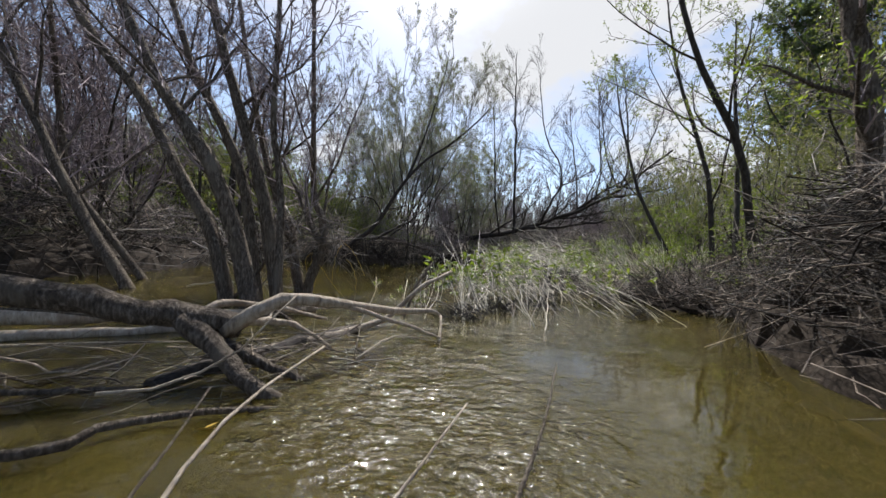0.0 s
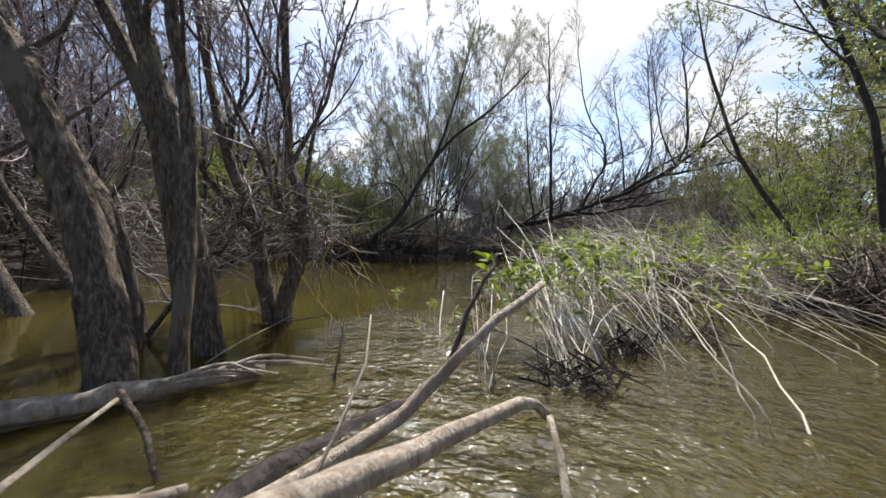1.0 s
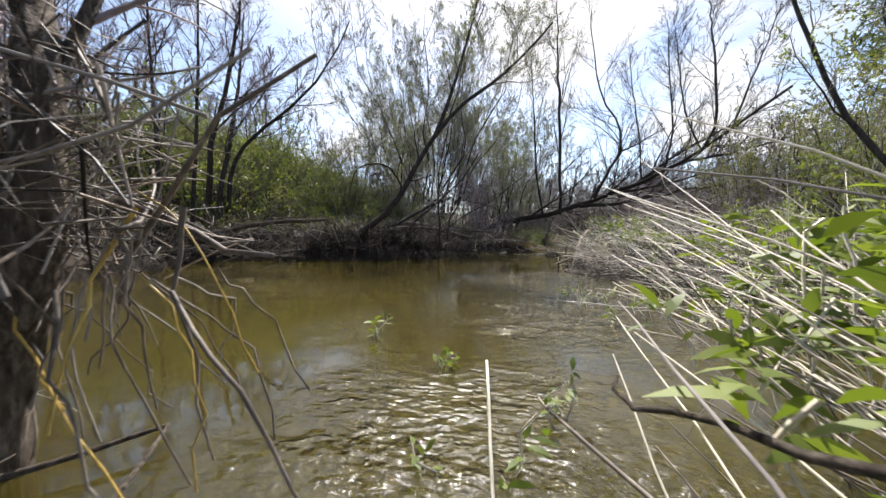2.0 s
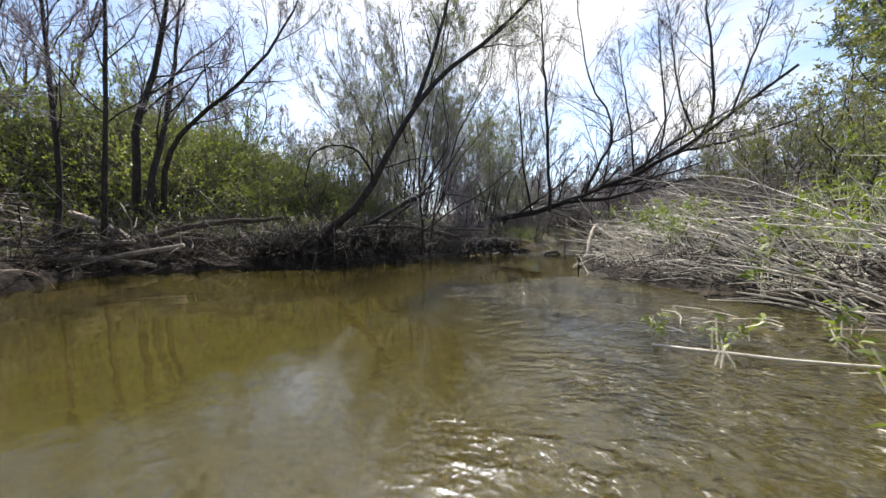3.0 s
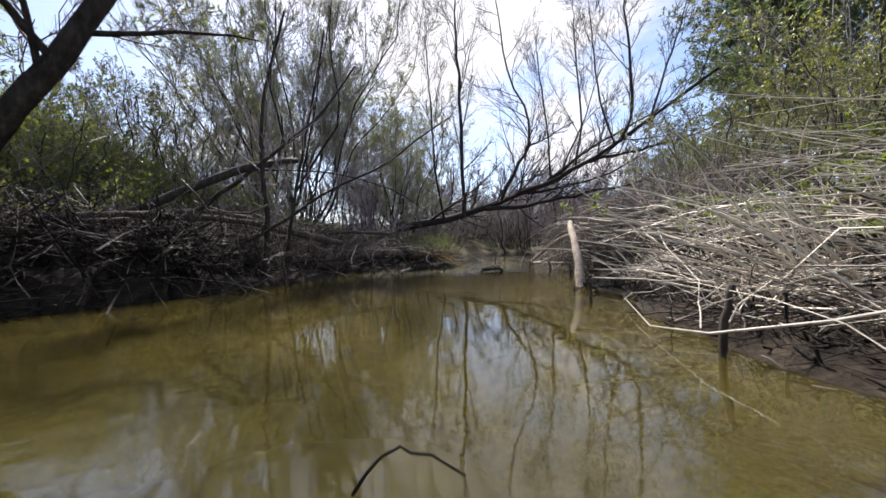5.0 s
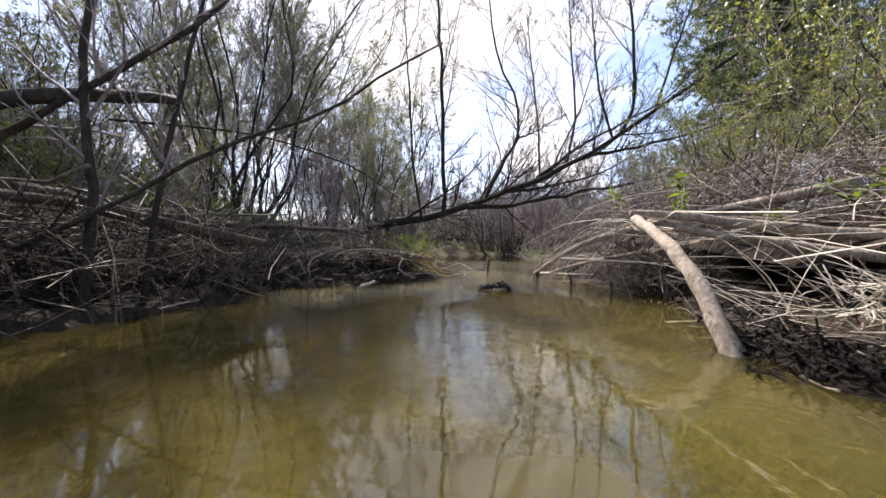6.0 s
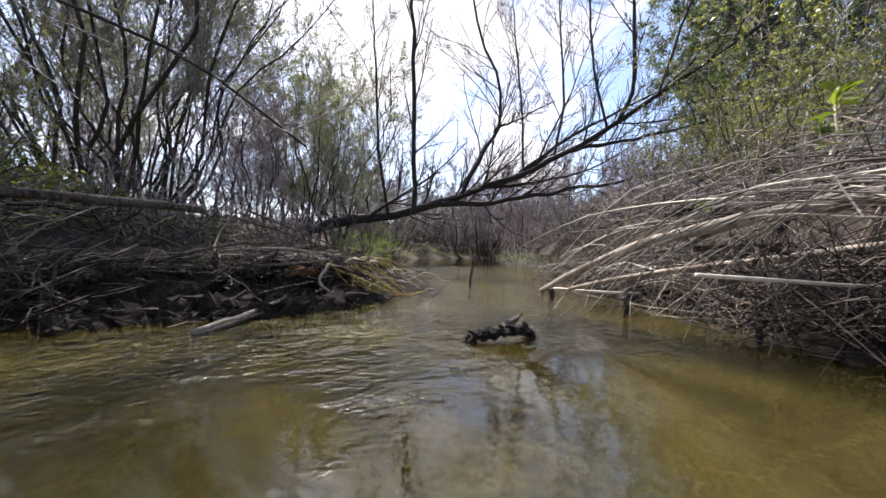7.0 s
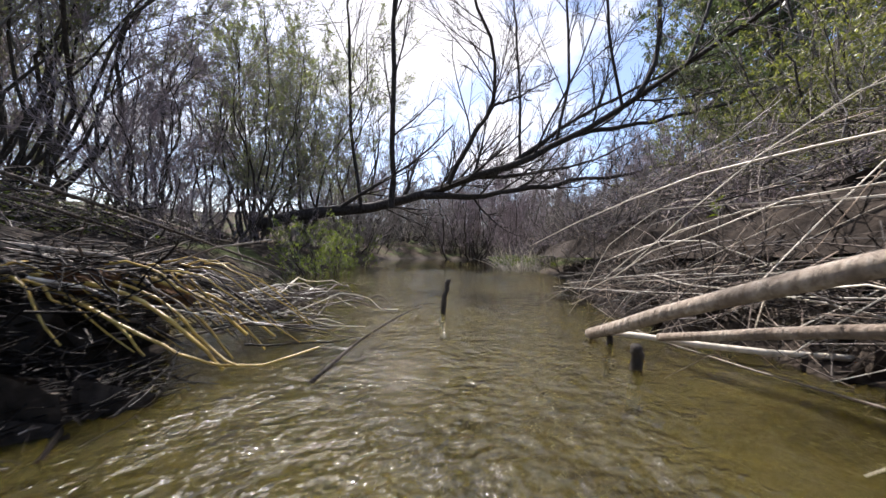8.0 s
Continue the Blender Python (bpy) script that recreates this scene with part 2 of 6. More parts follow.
def water_material():
    """Silty green-brown water: a dull body seen through a rippled, mirroring surface."""
    m, n, l, p = shader("silty_water")
    big = noise_node(n, l, 0.55, (1, 1, 1), 3, 0.5)
    body = ramp(n, l, big, ((0.3, (0.056, 0.045, 0.011)), (0.55, (0.076, 0.061, 0.015)), (0.75, (0.098, 0.080, 0.021))))
    diff, clear, gloss = n.new("ShaderNodeSubsurfaceScattering"), n.new("ShaderNodeBsdfTransparent"), n.new("ShaderNodeBsdfGlossy")
    diff.falloff = "BURLEY"
    diff.inputs["Scale"].default_value, diff.inputs["Radius"].default_value = 1.0, (0.2, 0.19, 0.1)
    l.new(body, diff.inputs["Color"])
    clear.inputs["Color"].default_value = (0.62, 0.50, 0.17, 1)
    gloss.inputs["Roughness"].default_value = 0.065
    under = n.new("ShaderNodeMixShader")
    under.inputs[0].default_value = 0.42
    l.new(diff.outputs["BSSRDF"], under.inputs[1])
    l.new(clear.outputs["BSDF"], under.inputs[2])
    # ripples: a slow swell everywhere, wrinkles of the current, and riffles where wood and reeds break the flow
    swell = noise_node(n, l, 1.3, (1, 0.6, 1), 2, 0.45)
    chop = noise_node(n, l, 7, (0.8, 1, 1), 3, 0.5)
    fine = noise_node(n, l, 27, (0.8, 1, 1), 3, 0.5)
    geo = n.new("ShaderNodeNewGeometry")
    drift = n.new("ShaderNodeTexNoise")
    drift.inputs["Scale"].default_value, drift.inputs["Detail"].default_value = 1.6, 3
    offset, moved = n.new("ShaderNodeVectorMath"), n.new("ShaderNodeVectorMath")
    offset.operation, moved.operation = "MULTIPLY_ADD", "ADD"
    offset.inputs[1].default_value, offset.inputs[2].default_value = (1.6, 1.6, 0), (-0.8, -0.8, 0)
    l.new(geo.outputs["Position"], drift.inputs["Vector"])
    l.new(drift.outputs["Color"], offset.inputs[0])
    l.new(geo.outputs["Position"], moved.inputs[0])
    l.new(offset.outputs["Vector"], moved.inputs[1])
    broken = None
    for place, reach in (((0.1, 5.7, 0), 0.6), ((-0.4, 6.3, 0), 0.7), ((-0.15, 7.2, 0), 0.6), ((-0.3, 8.0, 0), 0.6), ((0.5, 7.2, 0), 0.55), ((0.25, 10.9, 0), 0.8), ((0.0, 12.0, 0), 0.5), ((-1.5, 16.2, 0), 0.5), ((-0.4, 16.9, 0), 0.6), ((0.7, 16.9, 0), 0.55), ((1.3, 17.6, 0), 0.8), ((1.9, 18.6, 0), 1.1), ((3.4, 21.5, 0), 2.2), ((-0.9, 5.95, 0), 0.45), ((-0.5, 6.25, 0), 0.4), ((0.6, 17.35, 0), 0.4), ((-0.9, 16.9, 0), 0.5), ((-0.3, 11.4, 0), 0.7), ((0.4, 16.3, 0), 0.3), ((1.4, 16.6, 0), 0.4), ((-0.7, 7.2, 0), 0.5), ((0.9, 7.6, 0), 0.8), ((0.1, 9.6, 0), 0.7), ((-0.7, 16.4, 0), 0.45), ((0.0, 16.8, 0), 0.4)):
        far = n.new("ShaderNodeVectorMath")
        far.operation = "DISTANCE"
        far.inputs[1].default_value = place
        l.new(moved.outputs["Vector"], far.inputs[0])
        near = n.new("ShaderNodeMapRange")
        near.interpolation_type = "SMOOTHSTEP"
        near.inputs["From Min"].default_value, near.inputs["From Max"].default_value, near.inputs["To Max"].default_value = reach * 1.5, reach * 0.2, 0.62
        l.new(far.outputs["Value"], near.inputs["Value"])
        if broken is None:
            broken = near.outputs["Result"]
        else:
            top_of = n.new("ShaderNodeMath")
            top_of.operation = "MAXIMUM"
            l.new(broken, top_of.inputs[0])
            l.new(near.outputs["Result"], top_of.inputs[1])
            broken = top_of.outputs[0]
    patch = noise_node(n, l, 0.6, (0.9, 0.7, 1), 2, 0.5)
    wrinkle = n.new("ShaderNodeMapRange")
    wrinkle.inputs["From Min"].default_value, wrinkle.inputs["From Max"].default_value = 0.47, 0.7
    wrinkle.inputs["To Min"].default_value, wrinkle.inputs["To Max"].default_value = 0.008, 0.085
    l.new(patch, wrinkle.inputs["Value"])
    where = n.new("ShaderNodeMath")
    where.operation = "MAXIMUM"
    l.new(broken, where.inputs[0])
    l.new(wrinkle.outputs["Result"], where.inputs[1])
    peaks = n.new("ShaderNodeMapRange")
    peaks.interpolation_type = "SMOOTHSTEP"
    peaks.inputs["From Min"].default_value, peaks.inputs["From Max"].default_value = 0.54, 0.72
    l.new(noise_node(n, l, 21, (0.7, 1, 1), 2, 0.5), peaks.inputs["Value"])
    b0, b1, b2, b3 = n.new("ShaderNodeBump"), n.new("ShaderNodeBump"), n.new("ShaderNodeBump"), n.new("ShaderNodeBump")
    b0.inputs["Distance"].default_value = 0.02
    l.new(peaks.outputs["Result"], b0.inputs["Height"])
    l.new(broken, b0.inputs["Strength"])
    for b, h, d, prev, amount in ((b1, swell, 0.012, b0, None), (b2, chop, 0.085, b1, where), (b3, fine, 0.036, b2, where)):
        b.inputs["Strength"].default_value, b.inputs["Distance"].default_value = 1.0, d
        l.new(h, b.inputs["Height"])
        if amount:
            l.new(amount.outputs[0], b.inputs["Strength"])
        if prev:
            l.new(prev.outputs["Normal"], b.inputs["Normal"])
    l.new(b3.outputs["Normal"], gloss.inputs["Normal"])
    shine = n.new("ShaderNodeMath")
    shine.operation = "MULTIPLY_ADD"
    shine.inputs[1].default_value, shine.inputs[2].default_value = 0.03, 0.012
    l.new(where.outputs[0], shine.inputs[0])
    l.new(shine.outputs[0], gloss.inputs["Roughness"])
    fres = n.new("ShaderNodeFresnel")
    fres.inputs["IOR"].default_value = 1.75
    l.new(b3.outputs["Normal"], fres.inputs["Normal"])
    top = n.new("ShaderNodeMixShader")
    l.new(fres.outputs["Fac"], top.inputs[0])
    l.new(under.outputs["Shader"], top.inputs[1])
    l.new(gloss.outputs["BSDF"], top.inputs[2])
    l.new(top.outputs["Shader"], n["Material Output"].inputs["Surface"])
    return m


GROUND, WATER = ground_material(), water_material()


# ---- mesh makers ----
NONE4, NONE3 = np.zeros((0, 4), int), np.zeros((0, 3), int)


def unit(v):
    return v / np.maximum(np.linalg.norm(v, axis=-1, keepdims=True), 1e-9)


def join(*pieces):
    """Several (verts, quads, tris) as one."""
    vs, qs, ts, at = [], [], [], 0
    for v, q, t in pieces:
        vs.append(v), qs.append(q + at), ts.append(t + at)
        at += len(v)
    return np.concatenate(vs), np.concatenate(qs), np.concatenate(ts)


def part(name, geo, material, parent=None, label="", base=None, smooth=True):
    """One mesh object, under a thing or a part when parent is given. base: the origin that is taken off its points."""
    v, q, t = geo
    base = np.array(base if base is not None else (parent.get("origin", (0, 0, 0)) if parent else (0, 0, 0)), float)
    me = bpy.data.meshes.new(name)
    me.vertices.add(len(v))
    me.vertices.foreach_set("co", (v - base).astype(np.float32).ravel())
    me.loops.add(4 * len(q) + 3 * len(t))
    me.loops.foreach_set("vertex_index", np.concatenate([q.ravel(), t.ravel()]).astype(np.int32))
    me.polygons.add(len(q) + len(t))
    starts = np.concatenate([np.arange(len(q)) * 4, 4 * len(q) + np.arange(len(t)) * 3])
    me.polygons.foreach_set("loop_start", starts.astype(np.int32))
    me.polygons.foreach_set("use_smooth", np.full(len(q) + len(t), smooth))
    me.update(calc_edges=True)
    me.materials.append(material)
    ob = new(name, me)
    if parent:
        ob.parent = parent
    if label:
        ob["label"] = label
    return ob


def thing(name, at, label, category, group="", kind=""):
    """An Empty at the base of a thing; its parts are built in world metres."""
    ob = new(name)
    ob.location = at
    ob.empty_display_size = 0.1
    ob["origin"] = list(at)
    return tagged(ob, label, category, group, kind)


def tubes(P, R, n=4, cap=False, lump=0.0, rng=None):
    """Tapered tubes along polylines: P (count, points, 3), R (count, points)."""
    P, R = np.asarray(P, float), np.asarray(R, float)
    N, k = P.shape[:2]
    T = np.empty_like(P)
    T[:, 1:-1], T[:, 0], T[:, -1] = P[:, 2:] - P[:, :-2], P[:, 1] - P[:, 0], P[:, -1] - P[:, -2]
    T = unit(T)
    mean = unit(P[:, -1] - P[:, 0])
    ref = np.where(np.abs(mean[:, 2:3]) > 0.8, np.array([[1.0, 0.2, 0]]), np.array([[0.1, 0.2, 1.0]]))[:, None, :]
    A = unit(np.cross(T, np.broadcast_to(ref, T.shape)))
    B = np.cross(T, A)
    ang = np.arange(n) * 2 * np.pi / n
    rr = R[:, :, None, None] * np.ones((1, 1, n, 1))
    if lump and rng is not None:
        rr = rr * (1 + lump * rng.normal(size=(N, k, n, 1)))
    V = P[:, :, None] + rr * (A[:, :, None] * np.cos(ang)[None, None, :, None] + B[:, :, None] * np.sin(ang)[None, None, :, None])
    i, j, s = np.meshgrid(np.arange(N), np.arange(k - 1), np.arange(n), indexing="ij")
    s2, at = (s + 1) % n, i * k * n
    Q = np.stack([at + j * n + s, at + j * n + s2, at + (j + 1) * n + s2, at + (j + 1) * n + s], -1).reshape(-1, 4)
    V = V.reshape(-1, 3)
    tris = NONE3
    if cap:
        mids = np.concatenate([P[:, 0], P[:, -1]])
        V2 = np.concatenate([V, mids])
        out = []
        for c in range(N):
            for end, ring in ((0, c * k * n), (1, c * k * n + (k - 1) * n)):
                mid = len(V) + end * N + c
                for s_ in range(n):
                    a, b = ring + s_, ring + (s_ + 1) % n
                    out.append((mid, b, a) if end == 0 else (mid, a, b))
        V, tris = V2, np.array(out)
    return V, Q, tris


def ribbons(P, R, rng):
    """The finest far twigs: thin strips, each turned its own way."""
    T = unit(P[:, -1] - P[:, 0])
    S = unit(np.cross(T, rng.normal(size=T.shape)))[:, None] * R[..., None] * 1.3
    N, k = P.shape[:2]
    V = np.stack([P - S, P + S], 2).reshape(-1, 3)
    i, j = np.meshgrid(np.arange(N), np.arange(k - 1), indexing="ij")
    at = (i * k + j) * 2
    return V, np.stack([at, at + 1, at + 3, at + 2], -1).reshape(-1, 4), NONE3


def furrowed(P, R, rng, n=22, deep=0.11):
    """A trunk whose bark stands in long broken ridges."""
    k = P.shape[1]
    V, Q, T = tubes(P, R, n)
    phase, height = rng.random((9, 2)) * 6.28, np.linspace(0, 1, k)[:, None]
    ang = np.arange(n)[None] * 2 * np.pi / n
    g = np.zeros((k, n))
    for q in range(9):
        g += np.cos((3 + q) * ang + phase[q, 0] + (4 + 5 * rng.random()) * np.sin((5 + 9 * rng.random()) * height + phase[q, 1])) * (0.45 if q > 3 else 0.25)
    g = np.sign(g) * np.abs(g) ** 0.7 + 0.35 * rng.normal(size=(k, n))
    W = V.reshape(k, n, 3)
    out = W - P[0][:, None]
    return (W + out * (deep * g)[..., None]).reshape(-1, 3), Q, T


def curve(points, k):
    """A smooth line of k points through the given ones."""
    p = np.array(points, float)
    p = np.concatenate([[2 * p[0] - p[1]], p, [2 * p[-1] - p[-2]]])
    u = np.linspace(0, len(points) - 1, k)
    i = np.minimum(u.astype(int), len(points) - 2)
    f = (u - i)[:, None]
    a, b, c, d = p[i], p[i + 1], p[i + 2], p[i + 3]
    return 0.5 * (2 * b + (c - a) * f + (2 * a - 5 * b + 4 * c - d) * f ** 2 + (3 * b - 3 * c + d - a) * f ** 3)


def stem(points, r0, r1, k=14, rng=None, wob=0.0):
    P = curve(points, k)
    if rng is not None and wob:
        P[1:-1] += rng.normal(size=(k - 2, 3)) * wob
    return P[None], (r0 + (r1 - r0) * np.linspace(0, 1, k) ** 0.85)[None]


def grow(rng, P, R, m, t0, t1, length, spread, up=0.0, wig=0.12, k=5, ratio=0.6, tip=0.25, fade=0.55, least=0.0, thin=0.0014):
    """m side branches on each given branch. length: a part of the parent's, or metres if below 0."""
    N, kp = P.shape[:2]
    t = t0 + (t1 - t0) * (np.arange(m) + rng.random((N, m))) / m
    u = t * (kp - 1)
    i = np.clip(u.astype(int), 0, kp - 2)
    f = (u - i)[..., None]
    row = np.arange(N)[:, None]
    pos = P[row, i] * (1 - f) + P[row, i + 1] * f
    tan = unit(P[row, i + 1] - P[row, i])
    rad = R[row, i] * (1 - f[..., 0]) + R[row, i + 1] * f[..., 0]
    rv = rng.normal(size=(N, m, 3))
    perp = unit(rv - (rv * tan).sum(-1, keepdims=True) * tan)
    a = spread * (0.65 + 0.7 * rng.random((N, m, 1)))
    d = tan * np.cos(a) + perp * np.sin(a)
    d[..., 2] += up
    d = unit(d)
    own = np.linalg.norm(np.diff(P, axis=1), axis=-1).sum(1)[:, None] if length > 0 else 1.0
    size = np.maximum(abs(length) * own * (1 - fade * t) * (0.55 + 0.9 * rng.random((N, m))), least)
    pts = [pos]
    for _ in range(k - 1):
        d = unit(d + wig * rng.normal(size=d.shape) + np.array([0, 0, up * 0.35]))
        pts.append(pts[-1] + d * size[..., None] / (k - 1))
    P2 = np.stack(pts, 2).reshape(N * m, k, 3)
    r0 = np.minimum(rad * ratio, size * 0.03).reshape(-1, 1)
    return P2, np.maximum(r0 * np.linspace(1, tip, k)[None], thin)


def leaves(rng, P, m, size, slim=0.22, t0=0.15, loose=0.8, fold=0.12):
    """m pointed leaves along each twig."""
    N, kp = P.shape[:2]
    t = t0 + (1 - t0) * rng.random((N, m))
    u = t * (kp - 1)
    i = np.clip(u.astype(int), 0, kp - 2)
    f = (u - i)[..., None]
    row = np.arange(N)[:, None]
    pos = (P[row, i] * (1 - f) + P[row, i + 1] * f).reshape(-1, 3)
    tan = unit(P[row, i + 1] - P[row, i]).reshape(-1, 3)
    d = unit(tan + loose * rng.normal(size=tan.shape))
    side = unit(np.cross(d, rng.normal(size=d.shape)))
    nrm = np.cross(d, side)
    s = (size * (0.6 + 0.8 * rng.random(len(pos))))[:, None]
    V = np.stack([pos, pos + s * (0.45 * d + slim * side + fold * nrm), pos + s * (d - 0.5 * fold * nrm), pos + s * (0.45 * d - slim * side + fold * nrm)], 1).reshape(-1, 3)
    return V, np.arange(len(V)).reshape(-1, 4), NONE3


def tree(name, at, stems, levels, label, category, leaf=None, bark=None, twig=None, seed=1, group="", sides=8, limbs=True, wobble=0.12):
    """stems: (points, r0, r1). levels: keyword sets for grow(). leaf: (count, size, slim, material)."""
    rng = np.random.default_rng(seed)
    bark, twig = bark or BARK, twig or TWIG
    root = thing(name, at, label, category, group)
    Ps, Rs, trunks = [], [], []
    for pts, r0, r1 in stems:
        P, R = stem(pts, r0, r1, 16, rng, r0 * wobble)
        if sides >= 12:
            P, R = stem(pts, r0, r1, 60, rng, r0 * 0.03)
            trunks.append(part("trunk" if len(stems) < 3 else "stem", furrowed(P, R, rng), bark, root))
            P, R = P[:, ::4], R[:, ::4]
        else:
            trunks.append(part("trunk" if len(stems) < 3 else "stem", tubes(P, R, sides, lump=0.05, rng=rng), bark, root))
        Ps.append(P), Rs.append(R)
    P, R = np.concatenate(Ps), np.concatenate(Rs)
    for j, lv in enumerate(levels):
        P, R = grow(rng, P, R, **lv)
        last = j == len(levels) - 1
        if j == 0 and limbs:
            for b in range(len(P)):
                part("limb", tubes(P[b:b + 1], R[b:b + 1], 5), bark if limbs == "bark" else twig, trunks[b // lv["m"]], base=at)
        else:
            tagged(part("twigwork" if last else "branchwork", ribbons(P, R, rng) if last else tubes(P, R, 3 if limbs is False else 4), twig, root), kind="stuff")
    if leaf:
        count, size, slim, material = leaf
        tagged(part("foliage", leaves(rng, P, count, size, slim), material, root), kind="stuff")
    return root


def blades(rng, pos, way, size, slim=0.14, droop=0.35):
    """Lance-shaped leaves of three faces each, bending over."""
    n = len(pos)
    way = unit(way)
    side = unit(np.cross(way, unit(rng.normal(size=(n, 3)) * 0.6 + np.array([0, 0, 1.0]))))
    s = (size * (0.6 + 0.8 * rng.random(n)))[:, None]
    rows = []
    for f, w in ((0.0, 0.12), (0.33, 1.0), (0.68, 0.75), (1.0, 0.04)):
        mid = pos + s * f * way - s * droop * f * f * np.array([0, 0, 1.0])
        rows += [mid + s * slim * w * side, mid - s * slim * w * side]
    V = np.stack(rows, 1).reshape(-1, 3)
    at = np.arange(n)[:, None] * 8
    Q = np.concatenate([at + np.array([[j, j + 1, j + 3, j + 2]]) for j in (0, 2, 4)])
    return V, Q, NONE3


def extend(pts, length, up=0.25, n=3):
    """Carries a line on from its end, turning slowly upwards."""
    pts = [np.array(p, float) for p in pts]
    d = unit(pts[-1] - pts[-2])
    for _ in range(n):
        d = unit(d + np.array([0, 0, up]))
        pts.append(pts[-1] + d * length / n)
    return pts


# ---- the stream and its banks ----
LEFT_Y = [-60, 0, 8, 9, 10.4, 12, 13.4, 14.0, 14.6, 15.0, 15.7, 16.5, 17.3, 18.0, 18.6, 20, 25, 32, 36, 39, 42, 120]
LEFT_X = [-5, -5, -5.2, -4.8, -5.0, -6.8, -6.6, -5.7, -4.5, -3.6, -2.6, -2.15, -1.65, -1.0, -0.4, -0.1, 1.0, 3.5, 7, 13, 60, 60]
RIGHT_Y = [-60, 0, 5, 6.5, 7.5, 8.9, 9.6, 10.5, 11.5, 12.4, 13, 14, 14.5, 15, 16, 17, 18, 19.4, 22, 26, 30, 33, 36, 120]
RIGHT_X = [3.5, 2.7, 2.1, 1.95, 2.5, 3.5, 2.6, 1.2, 0.75, 0.5, 0.6, 0.95, 1.17, 1.55, 2.5, 2.7, 2.8, 3.4, 5.2, 6.8, 9.0, 10.5, 12.0, 12.0]


def bank_height(x, y):
    """Height of the ground over the water level."""
    x, y = np.asarray(x, float), np.asarray(y, float)
    dl, dr = np.interp(y, LEFT_Y, LEFT_X) - x, x - np.interp(y, RIGHT_Y, RIGHT_X)
    d = np.maximum(dl, dr)
    bed = -0.30 * np.clip(-d / 0.9, 0, 1) ** 0.8
    left = 0.34 * np.clip(dl / 0.7, 0, 1) + 0.05 * np.clip(dl, 0, 4) + 0.50 * np.clip(dl - 2.4, 0, 7) * (0.15 + 0.85 * np.exp(-((y - 17.5) / 6.0) ** 2))
    gentle = np.clip((np.abs(y - 12.2) - 2.6) / 1.5, 0.25, 1)
    right = 0.30 * gentle * np.clip(dr / 0.8, 0, 1) + 0.06 * np.clip(dr, 0, 3) + 0.20 * np.clip(dr - 2.5, 0, 14) * (0.2 + 0.8 * np.exp(-((y - 19.0) / 7.0) ** 2))
    far_rise = 0.3 * np.clip(y - 45, 0, 11)
    z = np.where(d < 0, bed, np.where(dl > dr, left, right)) + far_rise
    amount = np.where(d < 0, 0.02, np.clip(0.035 + 0.03 * d, 0, 0.25))
    return z + amount * (np.sin(x * 2.3 + 1.7 * np.sin(y * 1.1)) + np.sin(y * 2.9 + 2.1 * np.sin(x * 1.3)) + 0.6 * np.sin(x * 7.1 + y * 5.3) + 0.5 * np.sin(x * 13 - y * 11)) * 0.4


def ground_sheet():
    def axis(a, b, fine, far):
        inner = np.arange(a, b + 1e-6, fine)
        grow_out = far * np.linspace(0, 1, 26)[1:] ** 2.6
        return np.concatenate([(a - grow_out)[::-1], inner, b + grow_out])
    xs, ys = axis(-10, 10, 0.16, 900), axis(2, 30, 0.16, 900)
    X, Y = np.meshgrid(xs, ys)
    V = np.stack([X, Y, bank_height(X, Y)], -1).reshape(-1, 3)
    w = len(xs)
    i, j = np.meshgrid(np.arange(len(ys) - 1), np.arange(w - 1), indexing="ij")
    Q = np.stack([i * w + j, i * w + j + 1, (i + 1) * w + j + 1, (i + 1) * w + j], -1).reshape(-1, 4)
    return V, Q, NONE3


tagged(part("ground", ground_sheet(), GROUND), "brown leaf-littered stream banks and muddy bed", "ground", kind="structure")
WX, WY = np.meshgrid(np.linspace(-30, 60, 4), np.linspace(-40, 110, 4))
w_v = np.stack([WX, WY, np.zeros_like(WX)], -1).reshape(-1, 3)
w_q = np.array([[i * 4 + j, i * 4 + j + 1, i * 4 + j + 5, i * 4 + j + 4] for i in range(3) for j in range(3)])
tagged(part("water", (w_v, w_q, NONE3), WATER), "olive-brown silty stream water, rippled and reflecting the sky", "water", kind="structure")

# ---- willow clump that stands in the water ----
BARE = [dict(m=9, t0=0.25, t1=0.98, length=0.34, spread=0.75, up=0.12, wig=0.14, k=7, ratio=0.5),
        dict(m=8, t0=0.12, t1=0.97, length=0.42, spread=0.7, up=0.1, wig=0.14, k=5, ratio=0.55, thin=0.003),
        dict(m=7, t0=0.1, t1=0.97, length=0.5, spread=0.65, up=0.06, wig=0.16, k=4, ratio=0.6, thin=0.0022),
        dict(m=4, t0=0.1, t1=0.97, length=0.5, spread=0.65, up=0.06, wig=0.16, k=3, ratio=0.6, thin=0.0018)]
BARE_HIGH = [dict(BARE[0], t0=0.42, m=8, ratio=0.4), *BARE[1:]]
